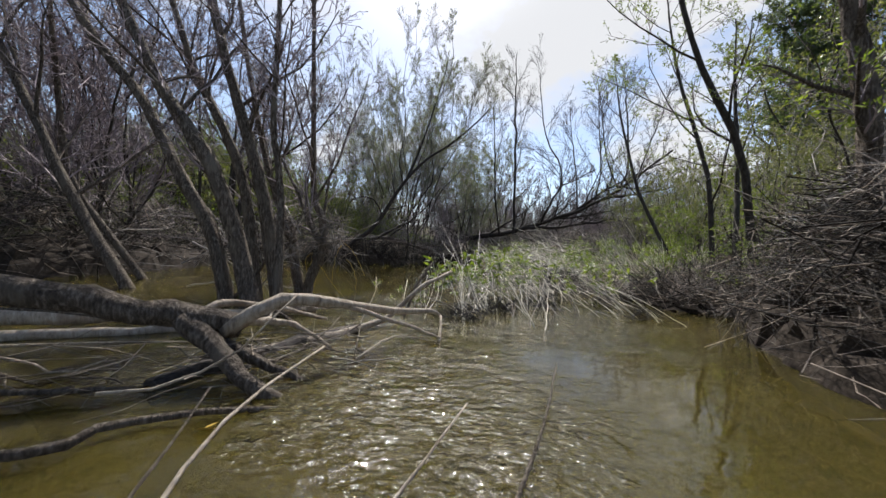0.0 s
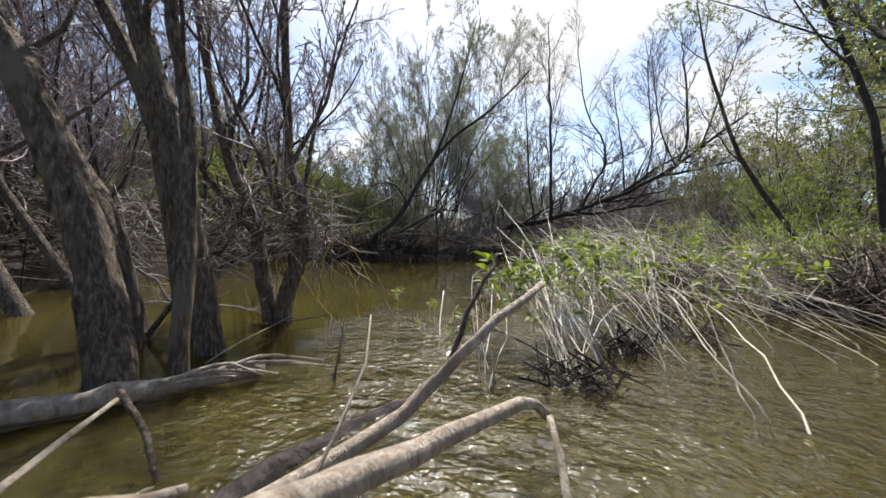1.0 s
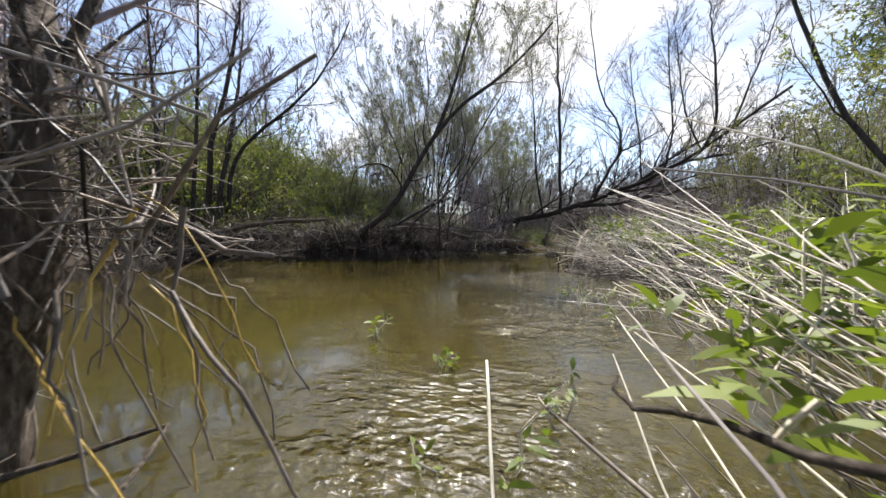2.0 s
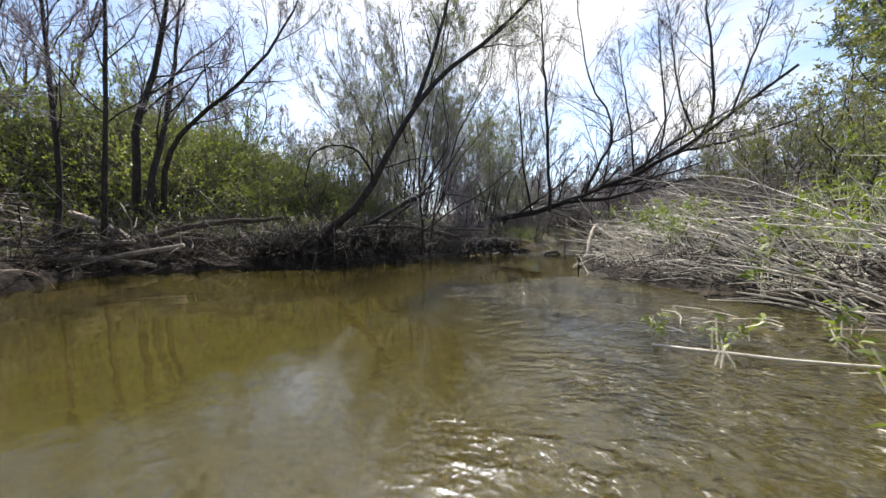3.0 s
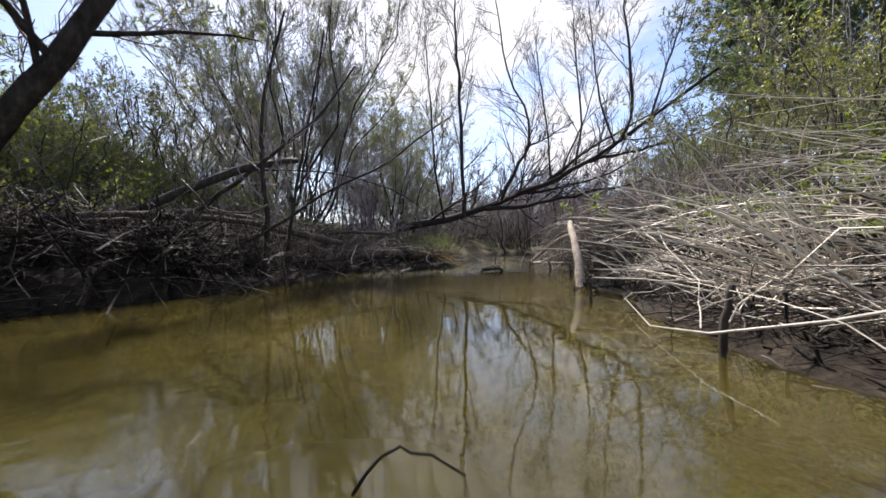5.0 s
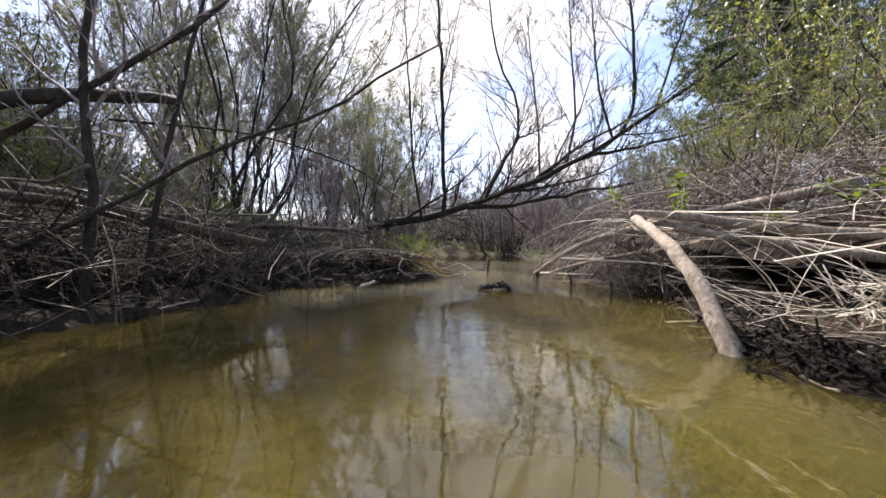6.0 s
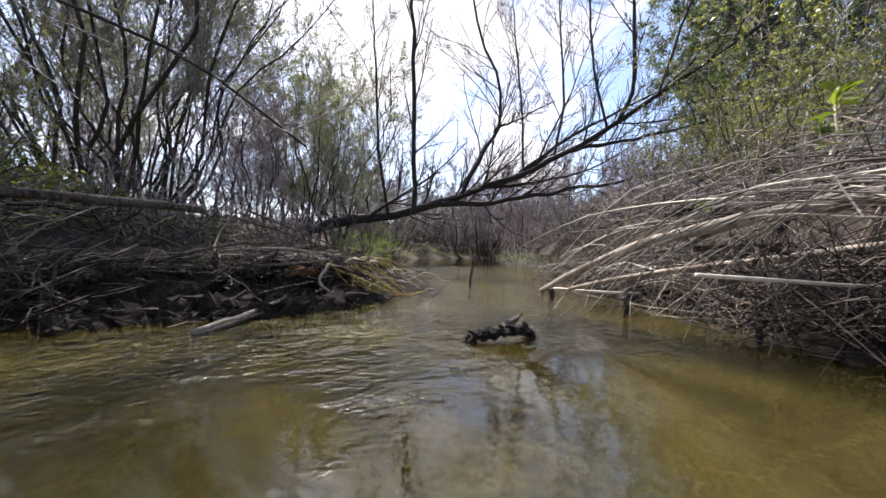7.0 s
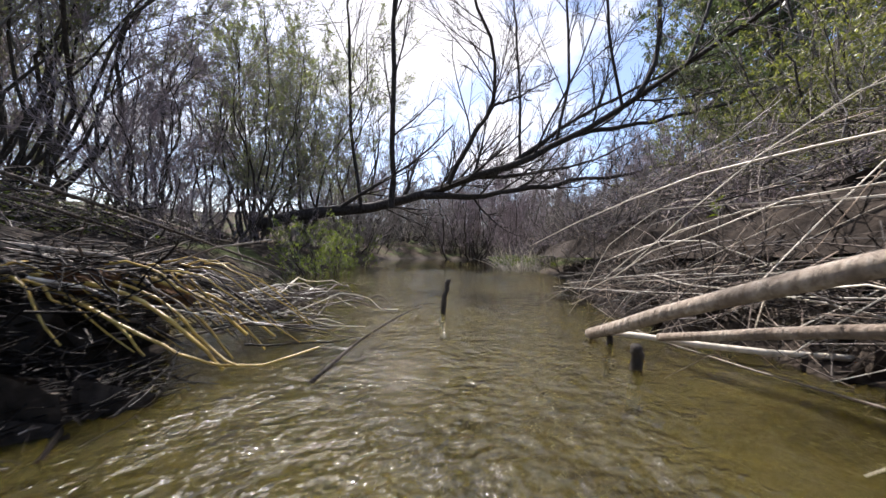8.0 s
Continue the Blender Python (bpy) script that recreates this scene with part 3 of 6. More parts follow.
tree("willow_clump", (-1.6, 7.45, -0.15), [
    (extend([(-1.32, 7.04, -0.25), (-1.37, 7.07, 0.06), (-1.48, 7.11, 0.36), (-1.56, 7.10, 0.64), (-1.72, 7.06, 1.07), (-1.96, 7.06, 1.40), (-2.25, 7.1, 1.78)], 3.4), 0.074, 0.022),
    (extend([(-1.90, 7.6, -0.25), (-1.95, 7.6, 0.0), (-2.14, 7.6, 0.62), (-2.46, 7.6, 1.11), (-2.83, 7.6, 1.74), (-3.34, 7.6, 2.31)], 2.6), 0.07, 0.018),
    (extend([(-1.72, 7.7, -0.25), (-1.75, 7.7, 0.08), (-1.88, 7.7, 0.88), (-2.03, 7.7, 1.34), (-2.42, 7.75, 1.98), (-2.62, 7.8, 2.33)], 3.0), 0.055, 0.016),
    (extend([(-1.36, 7.45, -0.25), (-1.42, 7.5, 0.02), (-1.59, 7.5, 0.89), (-1.77, 7.5, 1.45), (-2.01, 7.5, 2.14)], 3.2), 0.064, 0.02),
    (extend([(-1.25, 7.18, -0.25), (-1.26, 7.2, 0.1), (-1.30, 7.28, 0.62), (-1.36, 7.33, 1.06), (-1.43, 7.33, 1.47), (-1.47, 7.4, 2.05)], 2.8), 0.034, 0.012),
], BARE_HIGH, "clump of leaning grey-brown willow stems standing in water", "tree", seed=11, limbs="bark", sides=14)

tree("forked_willow", (-1.5, 8.05, -0.2), [
    (extend([(-1.5, 8.05, -0.25), (-1.53, 8.05, 0.1), (-1.59, 8.05, 0.38), (-1.66, 8.1, 0.66), (-1.81, 8.1, 0.92), (-1.95, 8.15, 1.23), (-2.06, 8.2, 1.49)], 3.2), 0.052, 0.016),
    (extend([(-1.45, 8.05, -0.25), (-1.42, 8.05, 0.15), (-1.33, 8.05, 0.39), (-1.30, 8.05, 0.55), (-1.33, 8.08, 0.79), (-1.46, 8.15, 1.02), (-1.51, 8.2, 1.44)], 3.4), 0.054, 0.014),
], BARE, "forked bare willow with driftwood caught in it", "tree", seed=12, limbs="bark", sides=12)

tree("leaning_willow", (-3.2, 7.9, -0.2), [
    (extend([(-3.1, 7.9, -0.25), (-3.2, 7.9, -0.05), (-3.74, 7.9, 0.66), (-4.15, 7.9, 1.34), (-4.65, 7.9, 2.14)], 3.0), 0.065, 0.02),
    (extend([(-3.6, 8.6, -0.25), (-3.74, 8.6, -0.04), (-4.78, 8.6, 1.1), (-4.97, 8.6, 1.73), (-5.14, 8.6, 2.72)], 2.4), 0.05, 0.015),
], BARE, "bare willow leaning far over towards the bank", "tree", seed=13, limbs="bark", sides=10)

# ---- the many-stemmed willow at the bend ----
def fan(seed, at, count, lean, h0, h1, r, spread=0.5, up=0.12):
    rng = np.random.default_rng(seed)
    out = []
    for i in range(count):
        a = 2 * np.pi * (i + rng.random()) / count
        s = lean * (0.25 + 0.9 * rng.random())
        h = h0 + (h1 - h0) * rng.random() * (1.1 - 0.4 * s / max(lean, 0.01))
        b = np.array(at) + [spread * np.cos(a) * rng.random(), spread * np.sin(a) * rng.random(), -0.2]
        dx, dy = np.cos(a) * s, np.sin(a) * s
        kink = lambda f: np.array([dx * h * f[0], dy * h * f[0], h * f[1]]) + rng.normal(size=3) * h * [0.022, 0.022, 0.008]
        pts = [b, *(b + kink(f) for f in ((0.16, 0.14), (0.3, 0.3), (0.46, 0.47), (0.62, 0.64), (0.74, 0.82), (0.85, 1.0)))]
        out.append((pts, r * (0.6 + 0.6 * rng.random()), r * 0.14))
    return out


SHRUBBY = [dict(m=9, t0=0.2, t1=0.98, length=0.30, spread=0.6, up=0.22, wig=0.12, k=6, ratio=0.5),
           dict(m=7, t0=0.15, t1=0.98, length=0.42, spread=0.6, up=0.15, wig=0.14, k=4, ratio=0.6, thin=0.005),
           dict(m=17, t0=0.1, t1=0.98, length=0.7, spread=0.6, up=0.1, wig=0.15, k=3, ratio=0.6, thin=0.003)]
tree("bend_willow", (-4.6, 23.6, 1.0), fan(21, (-3.7, 23.4, 1.0), 36, 0.62, 6.5, 12.6, 0.037, 0.85), SHRUBBY,
     "many-stemmed willow in young grey-green leaf on the bank", "tree", leaf=(3, 0.040, 0.2, LEAF_SAGE), twig=TWIG_GREY, bark=BARK_DARK, seed=21, limbs=False, wobble=0.7)

overhang = tree("overhanging_willow", (-3.3, 14.2, 0.3), [
    (extend([(-3.5, 14.25, 0.35), (-3.2, 14.2, 0.58), (-2.89, 14.08, 0.77), (-2.56, 13.96, 1.0), (-2.27, 13.95, 1.38), (-1.98, 14.0, 1.93), (-1.61, 14.02, 2.48), (-1.15, 14.1, 3.0), (-0.55, 14.2, 3.45)], 1.6, 0.1), 0.072, 0.016),
    (extend([(-1.66, 14.02, 2.4), (-1.45, 14.15, 3.0), (-1.25, 14.4, 3.8)], 2.6, 0.1), 0.04, 0.01),
], [dict(BARE[0], ratio=0.38, t0=0.3), *BARE[1:]], "dark willow trunk leaning out over the water from the bank", "tree", bark=BARK_BLACK, seed=22, limbs="bark", sides=12, leaf=(1, 0.035, 0.2, LEAF_SAGE))

rng = np.random.default_rng(24)
P, R = stem([(-2.27, 13.95, 1.38), (-2.31, 13.8, 1.53), (-2.46, 13.7, 1.77), (-2.64, 13.6, 1.83), (-2.82, 13.5, 1.8), (-2.97, 13.4, 1.7), (-3.06, 13.35, 1.48), (-3.1, 13.3, 1.2)], 0.022, 0.006, 20, rng, 0.004)
part("limb", tubes(P, R, 8, lump=0.05, rng=rng), BARK_BLACK, overhang, "dark limb arching down")
P1, R1 = grow(rng, P, R, 12, 0.15, 0.98, -0.55, 0.9, -0.05, 0.12, 7, 0.4, thin=0.002)
P2, R2 = grow(rng, P1, R1, 6, 0.2, 0.98, 0.4, 0.7, -0.08, 0.14, 5, 0.6, thin=0.0014)
tagged(part("twigwork", join(tubes(P1, R1, 4), tubes(P2, R2, 3)), BARK_DARK, overhang), kind="stuff")

tree("bank_willow", (-6.2, 13.9, 0.4), [
    (extend([(-7.5, 14.8, 0.4), (-7.2, 14.6, 1.5), (-7.05, 14.5, 2.7), (-7.0, 14.8, 3.6), (-6.9, 15.0, 4.7)], 2.2), 0.085, 0.02),
    (extend([(-6.95, 14.6, 0.4), (-6.92, 14.6, 1.55), (-7.0, 15.0, 2.7), (-7.1, 15.4, 4.1)], 2.4), 0.07, 0.016),
    (extend([(-6.95, 14.9, 0.4), (-6.93, 14.9, 1.83), (-6.75, 15.1, 2.6), (-6.3, 15.2, 3.1), (-5.6, 15.15, 3.5), (-4.9, 15.1, 4.0)], 1.8), 0.06, 0.013),
    (extend([(-6.6, 13.5, 0.3), (-6.4, 13.4, 1.5), (-6.3, 13.4, 3.0)], 3.0), 0.045, 0.012),
    (extend([(-7.4, 13.4, 0.3), (-7.2, 13.4, 1.5), (-7.3, 13.4, 3.2)], 3.0), 0.05, 0.012),
], [dict(BARE[0], m=12, ratio=0.4), dict(BARE[1], m=9), *BARE[2:]], "slender bare willows on the brushy bank", "tree", seed=23, limbs="bark", sides=8, bark=BARK_DARK)

# ---- fallen tree across the channel with upright shoots ----
SHOOTS = [dict(m=16, t0=0.12, t1=0.98, length=0.32, spread=0.75, up=0.16, wig=0.11, k=6, ratio=0.42, thin=0.006),
          dict(m=8, t0=0.12, t1=0.98, length=0.5, spread=0.6, up=0.14, wig=0.1, k=4, ratio=0.6, thin=0.0042),
          dict(m=9, t0=0.1, t1=0.98, length=0.55, spread=0.6, up=0.1, wig=0.15, k=3, ratio=0.6, thin=0.0027)]
tree("fallen_tree", (0.0, 28.4, 1.2), [
    ([(-1.0, 28.6, 1.0), (0.83, 28.3, 1.5), (2.78, 28.0, 1.78), (4.49, 27.3, 2.36), (5.39, 26.6, 2.79), (6.51, 25.8, 3.27), (7.26, 25.0, 3.55), (7.88, 23.3, 4.1), (8.29, 21.5, 4.6), (8.6, 19.8, 5.2)], 0.2, 0.04),
    ([(4.1, 27.4, 2.2), (6.32, 26.4, 2.34), (8.52, 25.0, 2.76), (10.4, 23.0, 3.0)], 0.12, 0.03),
    (extend([(3.05, 27.5, 1.76), (3.03, 27.4, 4.75), (2.86, 27.2, 8.46)], 5.0, 0.05), 0.10, 0.02),
    ([(4.71, 26.8, 2.56), (5.13, 26.0, 3.81), (5.59, 25.7, 4.72), (5.19, 25.0, 5.87), (4.3, 24.6, 7.41), (3.95, 24.5, 9.07), (3.8, 24.5, 11.0)], 0.085, 0.015),
    ([(5.59, 25.7, 4.72), (6.4, 25.4, 5.1), (7.4, 25.2, 5.7)], 0.05, 0.012),
    (extend([(7.71, 22.6, 4.12), (7.9, 22.3, 5.0), (7.77, 22.2, 7.03), (7.66, 22.2, 8.05)], 2.0, 0.05), 0.06, 0.012),
    (extend([(6.6, 25.7, 3.3), (6.4, 25.5, 5.0), (6.0, 25.2, 7.0)], 2.0, 0.05), 0.045, 0.01),
    (extend([(8.2, 21.8, 4.6), (8.6, 21.5, 6.2)], 2.4, 0.05), 0.04, 0.01),
    ([(6.5, 25.8, 3.25), (7.8, 24.9, 4.3), (9.2, 23.6, 5.2), (10.2, 22.5, 5.6)], 0.08, 0.015),
    ([(7.9, 24.4, 3.9), (9.5, 22.6, 4.0), (11.2, 21.0, 4.6)], 0.07, 0.015),
    ([(5.4, 26.6, 2.8), (7.2, 26.2, 3.0), (9.4, 25.6, 3.6), (11.0, 25.0, 4.6)], 0.08, 0.015),
    (extend([(7.3, 24.9, 3.6), (7.5, 24.7, 5.4), (7.3, 24.6, 7.4)], 3.0, 0.05), 0.05, 0.01),
    (extend([(2.2, 28.0, 1.7), (1.8, 27.9, 4.2), (1.6, 27.7, 7.0)], 4.0, 0.05), 0.06, 0.012),
    (extend([(7.9, 23.2, 4.1), (7.1, 22.9, 5.6), (6.8, 22.7, 7.0)], 2.2, 0.05), 0.04, 0.01),
], SHOOTS, "dark leaning trunk fallen across the stream with upright shoots", "tree", bark=BARK_BLACK, twig=BARK_DARK, seed=31, limbs="bark", sides=10, wobble=0.35)

# ---- leafy trees on the other bank ----
LEAFY = [dict(m=9, t0=0.12, t1=0.98, length=0.34, spread=0.8, up=0.1, wig=0.14, k=6, ratio=0.45),
         dict(m=7, t0=0.15, t1=0.98, length=0.45, spread=0.7, up=0.05, wig=0.14, k=5, ratio=0.55, thin=0.003),
         dict(m=6, t0=0.1, t1=0.98, length=0.5, spread=0.65, up=0.0, wig=0.15, k=3, ratio=0.6, thin=0.002)]
tree("leafy_willow", (4.3, 10.6, 0.3), [
    (extend([(4.5, 10.2, 0.3), (4.04, 10.0, 2.17), (3.44, 10.0, 3.4), (3.11, 10.0, 4.4)], 1.6), 0.06, 0.014),
    (extend([(4.3, 10.8, 0.3), (4.2, 10.9, 2.0), (3.9, 11.2, 3.6)], 2.0), 0.045, 0.012),
    (extend([(4.8, 11.0, 0.4), (5.2, 11.6, 2.2), (5.4, 12.0, 3.6)], 2.2), 0.05, 0.012),
    (extend([(4.2, 11.6, 0.3), (3.9, 12.6, 2.0), (3.7, 13.1, 3.6)], 1.6), 0.04, 0.01),
    (extend([(4.9, 10.2, 0.4), (5.6, 10.0, 2.0), (6.2, 9.9, 3.2)], 2.2), 0.05, 0.012),
], LEAFY, "slender willow in bright young leaf on the bank", "tree", leaf=(5, 0.046, 0.16, LEAF_FRESH), bark=BARK_DARK, seed=41, limbs="bark")
tree("grey_trunk_tree", (3.15, 7.5, 0.2), [
    (extend([(3.3, 7.6, 0.1), (3.12, 7.5, 1.29), (3.03, 7.5, 1.92), (2.9, 7.5, 2.55)], 2.6), 0.085, 0.03),
    (extend([(3.7, 7.9, 0.2), (3.9, 7.8, 1.8), (4.3, 7.7, 3.0)], 2.4), 0.06, 0.02),
], LEAFY, "grey trunk with young leaves above the brush", "tree", leaf=(3, 0.05, 0.16, LEAF_FRESH), seed=42, limbs="bark", sides=12)

# ---- woods round about: a few trees, repeated ----
GROUPS = {"bare_tree": "bare trees on the banks", "sage_willow": "willows in leaf", "green_shrub": "green shrubs", "olive_shrub": "olive bushes", "bare_shrub": "bare thickets", "distant_tree": "distant trees", "distant_thicket": "distant thickets"}


def origin_tree(name, seed, count, lean, h, r, levels, label, leaf, twig, bark, spread=0.5):
    return tree(name, (0, 0, 0), fan(seed, (0, 0, 0.1), count, lean, h * 0.7, h, r, spread), levels, label, "shrub" if h < 3.5 else "tree", leaf=leaf, twig=twig, bark=bark, seed=seed, sides=5, limbs=False, wobble=0.8, group=GROUPS[name])


FAR = [dict(m=8, t0=0.16, t1=0.98, length=0.36, spread=0.75, up=0.14, wig=0.22, k=4, ratio=0.5, thin=0.010),
       dict(m=6, t0=0.12, t1=0.98, length=0.48, spread=0.7, up=0.1, wig=0.2, k=3, ratio=0.6, thin=0.007),
       dict(m=11, t0=0.1, t1=0.98, length=0.75, spread=0.6, up=0.08, wig=0.15, k=2, ratio=0.7, thin=0.0042)]
THICK = [dict(m=6, t0=0.08, t1=0.98, length=0.42, spread=0.8, up=0.12, wig=0.16, k=4, ratio=0.5, thin=0.006),
         dict(m=5, t0=0.1, t1=0.98, length=0.5, spread=0.75, up=0.06, wig=0.18, k=3, ratio=0.6, thin=0.004),
         dict(m=7, t0=0.1, t1=0.98, length=0.7, spread=0.7, up=0.02, wig=0.2, k=2, ratio=0.7, thin=0.003)]
LEAFED = [THICK[0], THICK[1], dict(THICK[2], m=3, length=0.6)]
DISTANT = [dict(m=5, t0=0.12, t1=0.98, length=0.36, spread=0.6, up=0.2, wig=0.15, k=3, ratio=0.5, thin=0.016),
           dict(m=4, t0=0.12, t1=0.98, length=0.5, spread=0.6, up=0.12, wig=0.17, k=2, ratio=0.6, thin=0.012),
           dict(m=13, t0=0.1, t1=0.98, length=0.75, spread=0.6, up=0.08, wig=0.15, k=2, ratio=0.7, thin=0.007)]
HEDGE = [dict(m=6, t0=0.05, t1=0.98, length=0.42, spread=0.8, up=0.12, wig=0.18, k=3, ratio=0.5, thin=0.014),
         dict(m=5, t0=0.08, t1=0.98, length=0.5, spread=0.75, up=0.06, wig=0.2, k=2, ratio=0.6, thin=0.011),
         dict(m=7, t0=0.1, t1=0.98, length=0.7, spread=0.7, up=0.02, wig=0.2, k=2, ratio=0.7, thin=0.0072)]
PROTO = {
    "bare": origin_tree("bare_tree", 51, 7, 0.34, 9.0, 0.06, FAR, "bare slender tree with fine purple-brown twigs", None, TWIG, BARK_DARK),
    "sage": origin_tree("sage_willow", 52, 7, 0.34, 9.5, 0.06, FAR, "tall willow in thin grey-green leaf", (3, 0.075, 0.17, LEAF_SAGE), TWIG_GREY, BARK_DARK),
    "green": origin_tree("green_shrub", 53, 10, 0.7, 2.4, 0.022, LEAFED, "dense bright green shrub on the bank", (6, 0.052, 0.22, LEAF_FRESH), TWIG_GREY, BARK_DARK),
    "olive": origin_tree("olive_shrub", 54, 10, 0.6, 4.8, 0.045, LEAFED, "dense olive-green bush on the slope", (9, 0.06, 0.24, LEAF_OLIVE), TWIG_GREY, BARK_DARK),
    "brush": origin_tree("bare_shrub", 55, 11, 0.75, 3.0, 0.025, THICK, "tangled bare brown thicket", None, TWIG, BARK_DARK),
    "belt": origin_tree("distant_tree", 56, 12, 0.5, 8.5, 0.07, DISTANT, "distant bare grey trees along the stream", None, TWIG, BARK_DARK, 2.0),
    "hedge": origin_tree("distant_thicket", 57, 16, 0.75, 4.6, 0.05, HEDGE, "dense grey-brown thicket at the far bend", None, TWIG_GREY, BARK_DARK, 2.4),
}
WOODS = {
    "bare": [(-5.5, 9.6, 0.8), (-7.5, 8.0, 0.9), (-6.5, 6.0, 0.8), (-9, 12, 0.8), (-2.4, 25.0, 0.8), (-8.5, 23, 0.6), (8.5, 28.5, 0.65), (11.5, 26, 0.7), (10.5, 32, 0.8), (-9.5, 4, 0.9), (9.6, 23.5, 0.6), (-5.6, 26.5, 0.8), (-1.8, 27.0, 0.8), (0.6, 32.0, 1.0), (-1.2, 22.4, 0.5), (-7.8, 11.6, 0.75), (-8.2, 10.4, 0.9), (-6.6, 7.0, 0.85)],
    "sage": [(0.3, 29.5, 1.15), (-7.0, 30.5, 0.9), (-1.5, 33, 1.3), (2.2, 34, 1.25), (-0.4, 25.6, 0.7), (-1.4, 29.6, 1.0)],
    "green": [(-5.6, 17.0, 0.7), (-7.4, 16.6, 0.7), (-6.6, 19.0, 0.9), (-8.4, 18.4, 1.0), (-10.5, 17, 1.1), (-9.2, 13.6, 0.8), (-10.8, 15.2, 1.0), (1.0, 22.6, 0.65), (1.5, 24.6, 0.6), (4.8, 12.6, 0.8), (6.0, 14.4, 0.9), (5.4, 9.4, 0.9), (6.6, 12.0, 1.1), (0.6, 28.2, 0.5), (4.2, 9.4, 0.55), (-7, 11, 0.7), (-8, 9, 0.8)],
    "olive": [(16.5, 20.3, 3.2), (17.5, 15.5, 3.0), (6.7, 18.6, 0.75), (7.6, 20.8, 0.85), (7.0, 16.6, 0.85), (8.0, 19.2, 1.1), (9.2, 17.0, 1.25), (6.4, 14.6, 0.7), (7.6, 13.4, 0.8), (10.2, 20.6, 1.0), (12.5, 22.5, 1.1), (12, 17, 1.2), (14.5, 21, 1.4), (9.0, 13.0, 0.9), (-3.9, 18.4, 0.42), (-5.0, 17.2, 0.5), (-4.6, 19.6, 0.7), (-3.0, 19.4, 0.5), (-6.0, 20.5, 0.8)],
    "brush": [(6.0, 17.4, 0.75), (7.2, 20.0, 0.85), (8.6, 22.4, 1.1), (-5.8, 8.4, 0.6), (-5.9, 10.3, 0.6), (-6.8, 11.4, 0.6), (-2.9, 18.6, 0.7), (-1.5, 19.6, 0.6), (-4.2, 19.4, 0.8), (-0.6, 21.5, 0.6), (-0.8, 24.5, 0.7), (4.8, 17.2, 0.7), (5.4, 19.4, 0.8), (6.6, 21.4, 0.8), (4.4, 15.4, 0.6), (7.8, 23.6, 0.8), (8.8, 26.2, 0.9), (9.8, 29.8, 1.0), (0.4, 26.4, 0.6), (1.4, 30.5, 0.9), (3.4, 6.6, 0.55), (3.7, 5.2, 0.7), (-5.8, 5.5, 0.7), (2.2, 31.5, 0.8), (6.8, 25.0, 0.6), (8.0, 28.0, 0.8), (3.7, 17.0, 0.45), (3.9, 18.4, 0.5), (4.3, 19.8, 0.55), (3.7, 15.4, 0.45), (5.6, 22.4, 0.6)],
    "hedge": [(9.0, 37.5, 0.8), (11.5, 38.5, 0.9), (3.6, 36.5, 0.9), (6.5, 39.2, 1.0), (10, 41, 1.1), (14, 42.5, 1.1), (18.5, 43.5, 1.2), (12, 30.2, 0.8), (15.5, 31.5, 0.9), (19.5, 32.5, 1.0), (23, 44, 1.3), (2.4, 30.6, 0.6), (9.2, 26.4, 0.55), (11.4, 27.6, 0.75), (13.5, 25.5, 0.75), (9.8, 23.6, 0.5), (16.5, 27.5, 0.9), (4, 48, 1.4), (9, 50, 1.5), (15, 52, 1.6), (22, 52, 1.6), (29, 47, 1.6), (-1, 46, 1.4), (-8, 43, 1.4), (31, 39, 1.5), (8, 45, 1.3), (12.5, 46, 1.4), (17.5, 47, 1.4)],
    "belt": [(-12, 34, 1.1), (-9, 36, 1.0), (2.5, 43, 1.0), (6.5, 46, 1.0), (11, 40, 0.8), (13, 34, 0.75), (15, 44, 1.0), (18, 36, 0.9), (20, 30, 0.8), (16, 28, 0.7), (-15, 26, 1.1), (-17, 18, 0.9), (-14, 8, 0.9), (-12, 2, 1.0), (-3, -7, 1.1), (9, -2, 0.9), (13, 9, 0.9), (12.5, 30.5, 0.6), (9.5, 35.5, 0.7)],
}
SIZE = {"bare": 0.8, "sage": 0.85, "green": 0.8, "olive": 0.75, "brush": 0.62, "hedge": 0.86, "belt": 1.1}
for kind_of, spots in WOODS.items():
    proto = PROTO[kind_of]
    poses = [pose(x, y, float(bank_height(x, y)) - 0.05, 0, 0, 360 * ((i * 0.618 + 0.13) % 1)) @ Matrix.Scale(s * SIZE[kind_of], 4) for i, (x, y, s) in enumerate(spots)]
    for m in poses[1:]:
        copy_thing(proto, m)
    proto.matrix_basis = poses[0]

# a tall evergreen far up the other slope
for i, (x, y, h) in enumerate([(29, 34, 21), (21.5, 26.8, 15), (24.5, 30.5, 14), (29, 25, 19), (36, 31, 26)]):
    tree("evergreen_tree", (x, y, 3.0), [([(x, y, 3.0), (x + 0.2, y, 3 + h * 0.4), (x, y + 0.2, 3 + h * 0.75), (x + 0.2, y, 3 + h)], 0.4, 0.06)],
         [dict(m=46, t0=0.06, t1=0.99, length=0.34, spread=1.25, up=0.1, wig=0.1, k=6, ratio=0.4, fade=0.6),
          dict(m=8, t0=0.15, t1=0.98, length=0.4, spread=0.8, up=0.05, wig=0.15, k=4, ratio=0.6),
          dict(m=5, t0=0.1, t1=1, length=0.5, spread=0.8, up=0.05, wig=0.15, k=3, ratio=0.6)],
         "tall dark evergreen tree on the far slope", "tree", leaf=(13, 0.34, 0.1, LEAF_PINE), bark=BARK_DARK, seed=61 + i, limbs=False, group="evergreens on the far slope")

